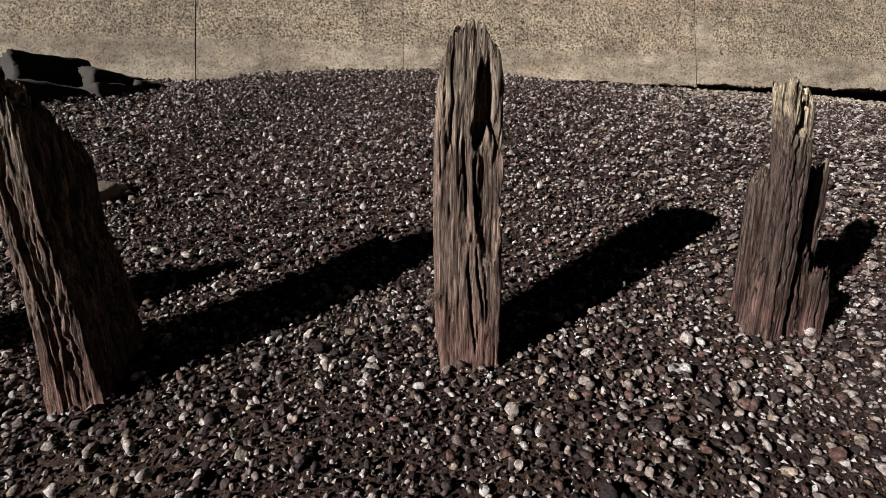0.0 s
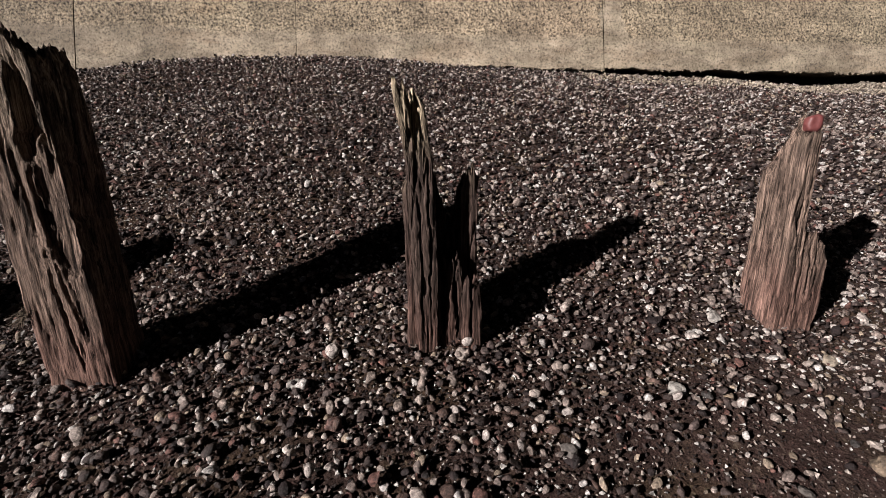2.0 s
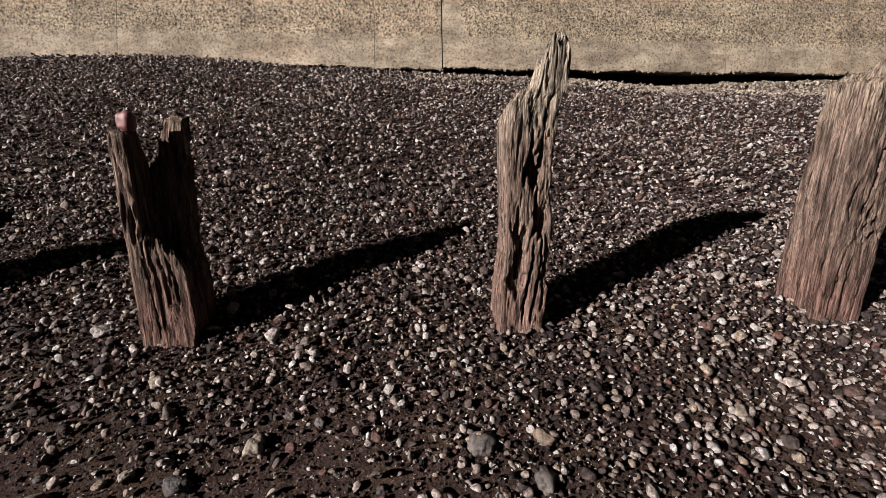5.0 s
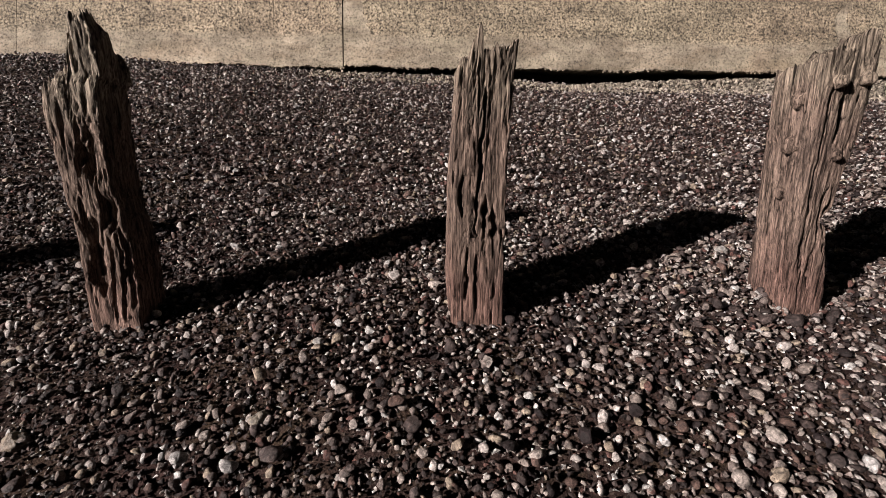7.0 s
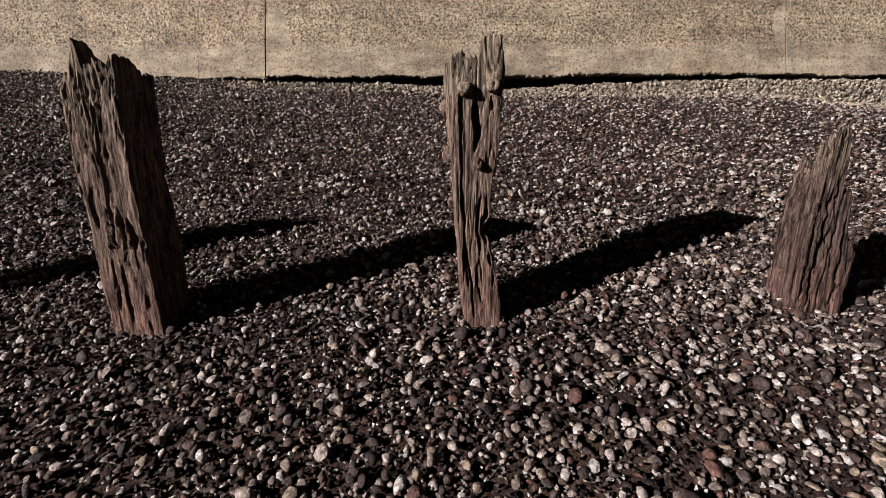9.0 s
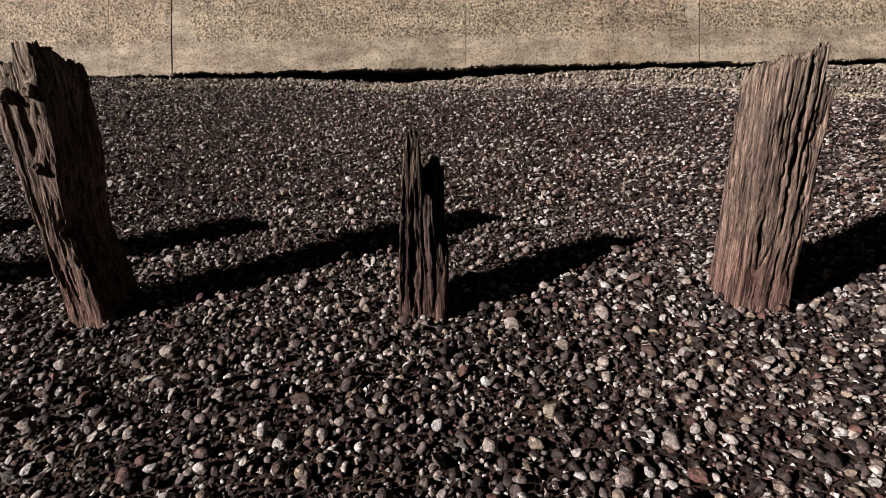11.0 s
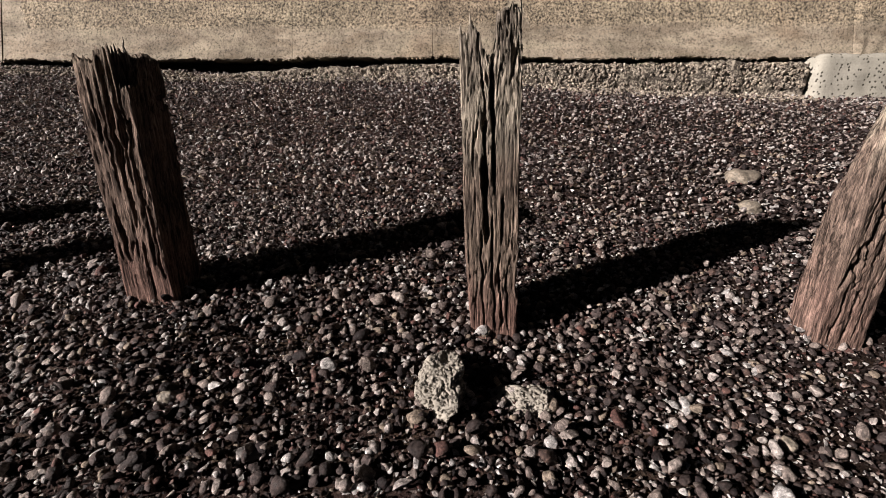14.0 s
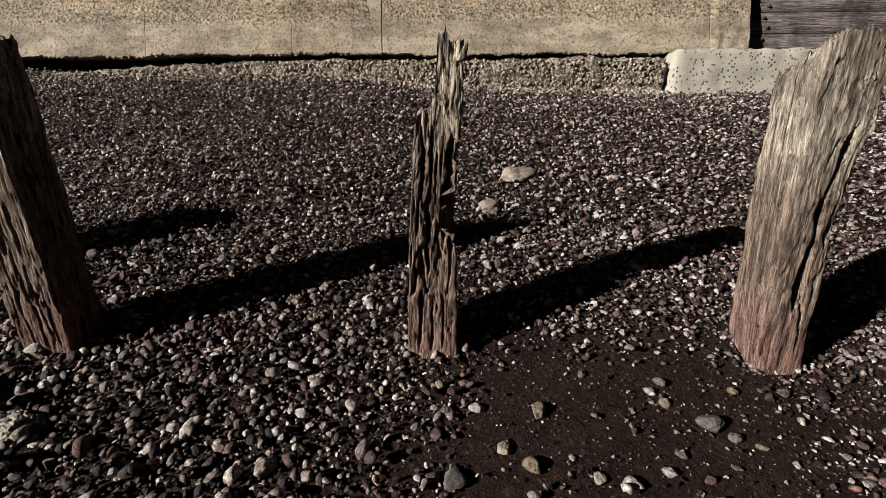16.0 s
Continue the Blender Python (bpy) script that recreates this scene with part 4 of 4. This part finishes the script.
    part("shaft", timber([(0, -0.062), (0.13, -0.058), (0.24, -0.048), (0.4, -0.058), (0.58, -0.063), (0.68, -0.048), (0.8, -0.03)],
                         [(0, 0.070), (0.21, 0.086), (0.31, 0.078), (0.4, 0.064), (0.55, 0.070), (0.645, 0.074), (0.665, 0.092), (0.75, 0.094), (0.81, 0.084)],
                         [(0, 0.645), (0.12, 0.655), (0.3, 0.675), (0.42, 0.66), (0.47, 0.70), (0.55, 0.77), (0.68, 0.80), (0.78, 0.775), (0.86, 0.812), (1, 0.76)], 0.125,
                         [(0, 0.62), (0.45, 0.66), (0.6, 0.76), (1, 0.70)], 0.0, 0.045, 0.55, seed=51, ragged=0.024, crack=0.011, lump=0.005,
                         grooves=[(0.66, 0.30, 0.72, 0.56, 0.006, 0.045), (0.78, 0.56, 0.80, 0.68, 0.005, 0.03), (0.5, 0.0, 0.6, 0.28, 0.005, 0.025), (0.70, 0.0, 0.8, 0.30, 0.005, 0.03)],
                         hollows=[(0.44, 0.62, 0.40, 0.60, 0.045), (0.08, 0.50, 0.10, 0.34, 0.020), (0.40, 1.0, 0.30, 0.365, 0.030), (0.85, 1.0, 0.05, 0.30, 0.012)],
                         knots=[(0.74, 0.56, 0.024), (0.66, 0.33, 0.016), (0.75, 0.03, 0.018)]), wood_step, p)
    # straight post with a spike on its head
    p = post(4.335, -0.05, -0.032, "straight grey-brown groyne post with a spiked head and long crack")
    part("shaft", timber([(0, -0.077), (0.125, -0.083), (0.445, -0.082), (0.59, -0.074), (0.71, -0.066)], [(0, 0.078), (0.21, 0.073), (0.445, 0.070), (0.59, 0.073), (0.72, 0.080), (0.76, 0.083)],
                         [(0, 0.70), (0.06, 0.725), (0.2, 0.725), (0.24, 0.765), (0.30, 0.765), (0.35, 0.80), (0.39, 0.80), (0.42, 0.745), (0.75, 0.745), (0.86, 0.73), (0.9, 0.765), (1, 0.76)], 0.165,
                         [(0, 0.71), (0.3, 0.74), (0.4, 0.75), (0.7, 0.72), (0.85, 0.73), (1, 0.745)], 0.0, 0.046, 0.5, seed=61, ragged=0.016,
                         grooves=[(0.53, 0.66, 0.50, 0.30, 0.005, 0.035), (0.22, 0.45, 0.18, 0.30, 0.006, 0.02), (0.35, 0.25, 0.28, 0.05, 0.004, 0.02), (0.5, 0.22, 0.48, 0.02, 0.004, 0.02), (0.38, 0.74, 0.42, 0.55, 0.003, 0.012)],
                         hollows=[(0.50, 0.74, 0.265, 0.385, 0.045), (0.70, 1.0, 0.245, 0.32, 0.028)], knots=[(0.54, 0.225, 0.016), (0.33, 0.265, 0.020)]), wood_brown, p)
    # knotty post
    p = post(5.35, -0.03, -0.023, "knotty reddish groyne post with peg-like knots near its head")
    part("shaft", timber([(0, -0.040), (0.18, -0.055), (0.44, -0.076), (0.59, -0.089), (0.75, -0.098)], [(0, 0.073), (0.145, 0.056), (0.28, 0.026), (0.395, 0.032), (0.52, 0.052), (0.665, 0.056), (0.72, 0.062), (0.8, 0.050)],
                         [(0, 0.735), (0.13, 0.75), (0.3, 0.768), (0.37, 0.748), (0.6, 0.755), (0.66, 0.80), (1, 0.80)], 0.168,
                         [(0, 0.72), (0.5, 0.73), (0.7, 0.77), (1, 0.77)], 0.0, 0.034, 0.5, seed=71, ragged=0.015, crack=0.010,
                         grooves=[(0.55, 0.66, 0.52, 0.50, 0.009, 0.045), (0.25, 0.70, 0.2, 0.1, 0.005, 0.02), (0.72, 0.40, 0.60, 0.20, 0.006, 0.03), (0.3, 0.0, 0.25, 0.25, 0.004, 0.018), (0.45, 0.05, 0.42, 0.2, 0.003, 0.015)],
                         hollows=[(0.78, 1.0, 0.12, 0.36, 0.022), (0.58, 0.95, 0.62, 0.655, 0.02)], knots=[(0.30, 0.675, 0.022), (0.80, 0.685, 0.022), (0.60, 0.478, 0.018)]), wood_brown, p)
    for kx, kz, r in ((-0.046, 0.672, 0.020), (0.030, 0.680, 0.021), (-0.006, 0.476, 0.016)):
        part("knot", lumpy_knot((kx, -0.004 - 0.034 * kz, kz), r, kx * 50), wood_brown, p, "protruding knot")
    for ky, kz, r in ((0.06, 0.63, 0.026), (0.07, 0.505, 0.026), (0.08, 0.36, 0.018)):
        part("knot", lumpy_knot((-0.055 - 0.052 * kz, ky - 0.034 * kz, kz), r, ky * 70 + kz), wood_brown, p, "protruding knot")
    # short rotten post
    p = post(6.40, -0.007, -0.005, "short dark rotten groyne post with ragged grooved sides")
    part("shaft", timber([(0, -0.075), (0.2, -0.066), (0.36, -0.053), (0.52, -0.040)], [(0, 0.072), (0.2, 0.078), (0.28, 0.073), (0.5, 0.068)],
                         [(0, 0.485), (0.12, 0.515), (0.3, 0.54), (0.40, 0.525), (0.48, 0.44), (0.55, 0.36), (0.65, 0.375), (0.74, 0.33), (0.80, 0.22), (1, 0.205)], 0.132,
                         [(0, 0.36), (0.3, 0.45), (0.5, 0.465), (0.8, 0.46), (1, 0.43)], 0.0, 0.0, 0.42, seed=81, ragged=0.045, crack=0.017, lump=0.009,
                         grooves=[(0.30, 0.0, 0.26, 0.40, 0.006, 0.03), (0.52, 0.0, 0.50, 0.33, 0.004, 0.025), (0.76, 0.0, 0.74, 0.30, 0.007, 0.045), (0.15, 0.02, 0.12, 0.30, 0.003, 0.02), (0.42, 0.3, 0.36, 0.44, 0.005, 0.03)],
                         hollows=[(0.18, 0.42, 0.14, 0.26, 0.018)], knots=[(0.62, 0.47, 0.02)]), wood_dark, p)
    # tall grooved post
    p = post(7.41, 0.007, 0.018, "tall straight groyne post with long vertical grooves")
    part("shaft", timber([(0, -0.080), (0.2, -0.078), (0.46, -0.082), (0.7, -0.081)], [(0, 0.077), (0.125, 0.072), (0.38, 0.069), (0.605, 0.068), (0.72, 0.064)],
                         [(0, 0.675), (0.1, 0.695), (0.2, 0.68), (0.44, 0.68), (0.47, 0.71), (0.72, 0.705), (0.75, 0.725), (0.79, 0.70), (0.81, 0.605), (1, 0.61)], 0.16,
                         [(0, 0.68), (0.5, 0.70), (0.75, 0.715), (1, 0.70)], 0.0, 0.043, 0.30, seed=91, ragged=0.018, crack=0.010,
                         grooves=[(0.56, 0.70, 0.55, 0.22, 0.009, 0.05), (0.72, 0.70, 0.70, 0.34, 0.004, 0.03), (0.24, 0.32, 0.24, 0.13, 0.007, 0.03), (0.80, 0.68, 0.79, 0.10, 0.004, 0.03), (0.62, 0.2, 0.6, 0.0, 0.004, 0.018),
                                  (0.28, 0.66, 0.26, 0.45, 0.003, 0.015), (0.88, 0.42, 0.9, 0.05, 0.003, 0.02), (0.4, 0.66, 0.4, 0.3, 0.003, 0.014)], knots=[(0.30, 0.105, 0.010)]), wood_brown, p)
    part("splinter", splinter_bm((0.040, 0.03, 0.66), (0.038, 0.02, 0.745), 0.007, 10.4), wood_pale, p)
    # tall split post
    p = post(8.465, 0.006, -0.083, "tall split groyne post with a pale forked head")
    part("shaft", timber([(0, -0.065), (0.175, -0.083), (0.425, -0.096), (0.65, -0.105), (0.85, -0.111)], [(0, 0.073), (0.14, 0.069), (0.16, 0.062), (0.265, 0.064), (0.5, 0.054), (0.715, 0.050), (0.89, 0.040)],
                         [(0, 0.825), (0.1, 0.845), (0.2, 0.86), (0.30, 0.835), (0.38, 0.80), (0.5, 0.785), (0.58, 0.81), (0.605, 0.885), (0.8, 0.895), (1, 0.885)], 0.14,
                         [(0, 0.78), (0.3, 0.79), (0.5, 0.765), (0.62, 0.83), (1, 0.83)], 0.0, 0.052, 0.5, seed=101, ragged=0.020, crack=0.011,
                         grooves=[(0.38, 0.66, 0.40, 0.28, 0.009, 0.04), (0.52, 0.79, 0.58, 0.42, 0.006, 0.05), (0.70, 0.45, 0.72, 0.28, 0.004, 0.025), (0.30, 0.35, 0.32, 0.0, 0.003, 0.015), (0.5, 0.4, 0.52, 0.0, 0.004, 0.018),
                                  (0.66, 0.25, 0.66, 0.0, 0.003, 0.015), (0.8, 0.25, 0.8, 0.0, 0.003, 0.015), (0.30, 0.80, 0.42, 0.62, 0.004, 0.02)], hollows=[(0.86, 1.0, 0.10, 0.25, 0.016)], knots=[(0.47, 0.41, 0.012), (0.38, 0.74, 0.015)]), wood_pale, p)
    for sx, sz in ((-0.106, 0.862), (-0.082, 0.885), (-0.066, 0.852)):
        part("splinter", splinter_bm((sx, -0.01, 0.79), (sx - 0.004, -0.02, sz), 0.008, sx * 40), wood_pale, p)
    # rotten post with a tall leaning tongue
    p = post(9.545, 0.065, -0.12, "rotten stepped groyne post with a pale knotted upper tongue")
    part("shaft", timber([(0, -0.075), (0.31, -0.063), (0.61, -0.044), (0.85, -0.034)], [(0, 0.073), (0.30, 0.072), (0.345, 0.064), (0.54, 0.068), (0.7, 0.080), (0.85, 0.083)],
                         [(0, 0.60), (0.08, 0.66), (0.18, 0.685), (0.30, 0.68), (0.46, 0.705), (0.50, 0.835), (0.66, 0.85), (0.8, 0.825), (1, 0.83)], 0.135,
                         [(0, 0.45), (0.3, 0.60), (0.55, 0.76), (1, 0.80)], 0.0, 0.09, 0.5, seed=111, ragged=0.022, crack=0.011, lump=0.005,
                         grooves=[(0.25, 0.66, 0.2, 0.35, 0.005, 0.03), (0.42, 0.66, 0.40, 0.25, 0.006, 0.035), (0.6, 0.62, 0.55, 0.42, 0.003, 0.015), (0.7, 0.64, 0.66, 0.5, 0.003, 0.015), (0.5, 0.2, 0.5, 0.0, 0.004, 0.02),
                                  (0.7, 0.2, 0.7, 0.0, 0.003, 0.018), (0.28, 0.22, 0.26, 0.0, 0.006, 0.03)],
                         hollows=[(0.70, 1.0, 0.34, 0.52, 0.075), (0.06, 0.40, 0.22, 0.30, 0.035), (0.80, 1.0, 0.52, 0.62, 0.03)], knots=[(0.64, 0.70, 0.022), (0.55, 0.12, 0.012)]), wood_step, p)
    part("splinter", splinter_bm((0.076, 0.0 - 0.07, 0.79), (0.092, -0.075, 0.83), 0.013, 12.0), wood_pale, p)
    # thick pale post at the row's end
    p = post(10.55, 0.03, -0.165, "thick pale bleached groyne post leaning outwards with deep cleft")
    part("shaft", timber([(0, -0.070), (0.27, -0.093), (0.5, -0.10), (0.64, -0.103), (0.8, -0.106), (0.9, -0.090)], [(0, 0.078), (0.19, 0.056), (0.35, 0.052), (0.475, 0.054), (0.57, 0.058), (0.67, 0.066), (0.8, 0.066), (0.9, 0.055)],
                         [(0, 0.86), (0.2, 0.89), (0.5, 0.895), (1, 0.875)], 0.145, [(0, 0.82), (0.5, 0.85), (1, 0.84)], 0.0, 0.068, 0.5, worn=0.022, seed=121, ragged=0.016, crack=0.0055, lump=0.009,
                         grooves=[(0.58, 0.18, 0.64, 0.52, 0.013, 0.075), (0.64, 0.48, 0.78, 0.70, 0.011, 0.07), (0.84, 0.36, 0.82, 0.50, 0.010, 0.05), (0.84, 0.50, 0.98, 0.62, 0.005, 0.03), (0.72, 0.05, 0.7, 0.28, 0.005, 0.02)],
                         knots=[(0.76, 0.52, 0.020), (0.88, 0.50, 0.018), (0.72, 0.79, 0.024), (0.50, 0.50, 0.016), (0.40, 0.40, 0.014), (0.95, 0.68, 0.018)]), wood_pale, p)


build_posts()


# ---------------------------------------------------------------- rocks and larger stones
def stone_bm(length, width, height, seed, level=4, jag=0.34):
    bm = bmesh.new()
    bmesh.ops.create_icosphere(bm, subdivisions=level, radius=0.5)
    off = Vector((seed * 3.7, seed * 1.9, seed))
    for v in bm.verts:
        k = 1 + jag * noise.noise(v.co * 2.2 + off) + jag * 0.5 * noise.noise(v.co * 5.5 + off)
        v.co = Vector((v.co.x * length, v.co.y * width, v.co.z * height)) * k
    rng = random.Random(int(seed * 10))
    for _cut in range(5):
        way = Vector((rng.gauss(0, 1), rng.gauss(0, 1), rng.gauss(0, 1))).normalized()
        reach = rng.uniform(0.62, 0.85) * max(v.co.dot(way) for v in bm.verts)
        for v in bm.verts:
            over = v.co.dot(way) - reach
            if over > 0:
                v.co -= way * over * 0.85
    return bm


def rubble_bm(length, width, height, seed):
    """A porous, worm-eaten lump."""
    bm = stone_bm(length, width, height, seed, 6, 0.42)
    off = Vector((seed, 0, 0))
    bm.normal_update()
    ways = [v.normal.copy() for v in bm.verts]
    for v, way in zip(bm.verts, ways):
        q = v.co * 95 + off
        g = abs(noise.noise(q + Vector((noise.noise(q * 0.6), noise.noise(q * 0.6 + off), 0))))
        v.co -= way * (0.010 * float(sstep((0.22 - g) / 0.22)) + 0.006 * noise.noise(v.co * 30 + off))
    return bm


def stone_material(name, colour):
    m = Mat(name, 0.65)
    a, b, c = m.noise(30, 5, 0.7, (1, 1, 1), 0.6), m.noise(170, 4, 0.7), m.noise(75, 5, 0.7)
    col = m.mix(0.9, colour, m.ramp(a, [(0.34, 0.30), (0.46, 0.8), (0.6, 1.2), (0.7, 1.5)]), "MULTIPLY")
    col = m.mix(0.7, col, m.ramp(c, [(0.36, 0.45), (0.5, 1.0), (0.66, 1.35)]), "MULTIPLY")
    col = m.mix(0.5, col, m.ramp(b, [(0.3, 0.6), (0.7, 1.3)]), "MULTIPLY")
    return m.done(col, m.bump(b, 0.003, 0.8, m.bump(c, 0.007, 0.9)))


STONE = {k: stone_material("stone_" + k, c) for k, c in dict(white=(0.66, 0.63, 0.58), cream=(0.50, 0.43, 0.33), grey=(0.19, 0.168, 0.15), dark=(0.06, 0.052, 0.048), red=(0.22, 0.11, 0.085), tan=(0.34, 0.26, 0.18)).items()}


def stone(x, y, length, colour, seed, yaw=0.0, flat=0.55, wide=0.75, words=""):
    length *= 0.86
    ob = mesh_object("stone", stone_bm(length, length * wide, length * flat, seed), STONE[colour])
    ob.matrix_world = pose(x, y, gz(x, y) + length * flat * 0.30, 14, 0, yaw)
    return tagged(ob, words or f"rounded {colour} beach stone lying on the shingle", "stone", "larger stones on the beach")


def build_stones():
    stone(0.850, -0.115, 0.065, "white", 1, 10, 0.45, 0.55)
    stone(0.960, -0.235, 0.058, "red", 2, 40)
    stone(-0.245, -0.21, 0.050, "cream", 3, 80)
    stone(2.095, 0.015, 0.060, "white", 4, 20, 0.7)
    stone(1.835, -0.205, 0.062, "white", 5, 0, 0.6)
    stone(2.620, -0.328, 0.070, "cream", 6, 60, 0.6)
    stone(2.205, -0.425, 0.080, "tan", 7, 20, 0.6)
    stone(2.33, -0.16, 0.055, "cream", 8, 10, 0.6)
    stone(2.27, -0.165, 0.045, "grey", 9, 70)
    stone(2.48, -0.40, 0.070, "dark", 10, 0)
    stone(1.50, -0.33, 0.060, "grey", 11, 20)
    stone(3.137, -0.365, 0.085, "grey", 12, 30, 0.6)
    stone(3.285, -0.365, 0.070, "tan", 13, 120, 0.6)
    stone(3.265, -0.449, 0.075, "grey", 14, 80, 0.6)
    stone(3.800, -0.330, 0.062, "cream", 15, 30)
    stone(5.370, 0.375, 0.065, "white", 16, 0, 0.6)
    stone(3.890, -0.118, 0.048, "white", 17, 70)
    stone(3.96, -0.105, 0.045, "white", 18, 10)
    stone(6.740, -0.294, 0.062, "cream", 19, 30, 0.6)
    stone(6.524, -0.374, 0.055, "grey", 20, 80)
    stone(7.126, -0.125, 0.058, "white", 21, 0, 0.45, 0.6)
    stone(7.650, -0.297, 0.062, "cream", 22, 0)
    stone(7.900, -0.412, 0.070, "grey", 23, 0, 0.5, 0.5)
    stone(9.170, -0.272, 0.066, "cream", 24, 60, 0.6)
    stone(9.823, -0.111, 0.062, "tan", 25, 40, 0.7)
    stone(10.260, -0.131, 0.075, "grey", 26, 0, 0.6)
    for x, y, l, w, h, s, yaw, words in ((10.006, 1.385, 0.235, 0.14, 0.075, 27, 8, "flat pale slab of stone lying on the upper shingle"), (9.806, 0.975, 0.13, 0.11, 0.070, 28, 30, "pale lump of stone lying on the upper shingle")):
        ob = mesh_object("stone", stone_bm(l, w, h, s, 4, 0.45), STONE["cream"])
        ob.matrix_world = pose(x, y, gz(x, y) + h * 0.22, 16, 0, yaw)
        tagged(ob, words, "stone", "larger stones on the beach")
    stone(-1.24, 0.90, 0.36, "tan", 36, 12, 0.36, 0.62, "flat grey-brown slab of stone tilted in the shingle")
    stone(9.66, -0.10, 0.05, "white", 29, 0)
    stone(9.58, -0.115, 0.055, "grey", 30, 0)
    stone(9.72, -0.205, 0.05, "cream", 31, 60)
    stone(9.78, -0.245, 0.06, "tan", 32, 110)
    stone(9.60, -0.28, 0.075, "grey", 33, 50)
    stone(10.00, -0.28, 0.06, "white", 34, 140, 0.4, 0.5)
    stone(9.63, -0.02, 0.035, "red", 35, 0)
    rng = random.Random(77)
    for k in range(26):
        x, y = rng.uniform(9.72, 10.6), rng.uniform(-0.36, 0.06)
        stone(x, y, rng.uniform(0.022, 0.044), rng.choice(("white", "cream", "white", "grey", "tan", "red")), 60 + k, rng.uniform(0, 180), rng.uniform(0.45, 0.7))
    for k in range(22):
        x, y = rng.uniform(1.5, 3.1), rng.uniform(-0.52, -0.22)
        stone(x, y, rng.uniform(0.022, 0.042), rng.choice(("white", "cream", "grey", "grey", "tan", "dark")), 90 + k, rng.uniform(0, 180), rng.uniform(0.45, 0.7))
    # rubble at a post's foot
    for x, y, l, w, h, s, tip, yaw, words in ((8.322, -0.225, 0.215, 0.118, 0.115, 41, 10, 84, "pale porous lump of concrete rubble beside a post"), (8.538, -0.205, 0.185, 0.105, 0.060, 42, 3, -12, "flat pale piece of concrete rubble beside a post")):
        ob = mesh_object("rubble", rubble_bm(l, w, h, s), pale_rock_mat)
        ob.matrix_world = pose(x, y, gz(x, y) + h * (0.30 if tip > 5 else 0.12), 12, -tip, yaw)
        tagged(ob, words, "rubble", "rubble at the post")
    # broken slabs against the wall
    # The lower slabs are enlarged over shingle that lies in black shade.
    for x, y, l, w, h, top, s, tilt, yaw in ((-3.25, 2.95, 0.42, 0.36, 0.6, 1.19, 51, 6, 35), (-2.85, 3.00, 0.52, 0.46, 0.70, 1.250, 52, -3, 52), (-2.42, 3.06, 0.44, 0.40, 0.60, 1.165, 53, 7, 56),
                                              (-2.13, 3.14, 0.36, 0.34, 0.50, 1.105, 54, 9, 50), (-2.60, 2.66, 0.56, 0.40, 0.44, 0.99, 55, 5, 48), (-2.24, 2.84, 0.40, 0.34, 0.36, 1.02, 57, -6, 60), (-2.85, 2.40, 0.40, 0.30, 0.34, 0.85, 58, 8, 44), (-3.5, 2.55, 0.6, 0.5, 0.5, 1.0, 56, 5, 30)):
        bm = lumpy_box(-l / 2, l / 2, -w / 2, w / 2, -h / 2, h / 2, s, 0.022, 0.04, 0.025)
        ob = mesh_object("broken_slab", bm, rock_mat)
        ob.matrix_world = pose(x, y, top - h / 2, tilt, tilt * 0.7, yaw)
        tagged(ob, "dark broken slab of concrete heaped at the wall", "rubble", "heap of broken slabs")
    # driftwood, and two dark strips added for the shadow line under a shingle ridge
    for x0, y0, x1, y1, r, m, words in ((0.50, 2.15, 0.89, 2.03, 0.015, wood_split, "bleached driftwood stick lying on the shingle"),
                                        (10.42, 1.87, 10.84, 1.78, 0.013, wood_dark, "dark strip added for the shadow under a shingle ridge"), (11.28, 1.90, 11.56, 1.85, 0.013, wood_dark, "short dark strip added for the shadow under a shingle ridge")):
        bm = splinter_bm((0, 0, 0), (x1 - x0, y1 - y0, gz(x1, y1) - gz(x0, y0)), r, x0)
        ob = mesh_object("stick", bm, m)
        ob.location = (x0, y0, gz(x0, y0) + (0.042 if m is wood_split else 0.024))
        tagged(ob, words, "stick", "driftwood on the beach")


build_stones()
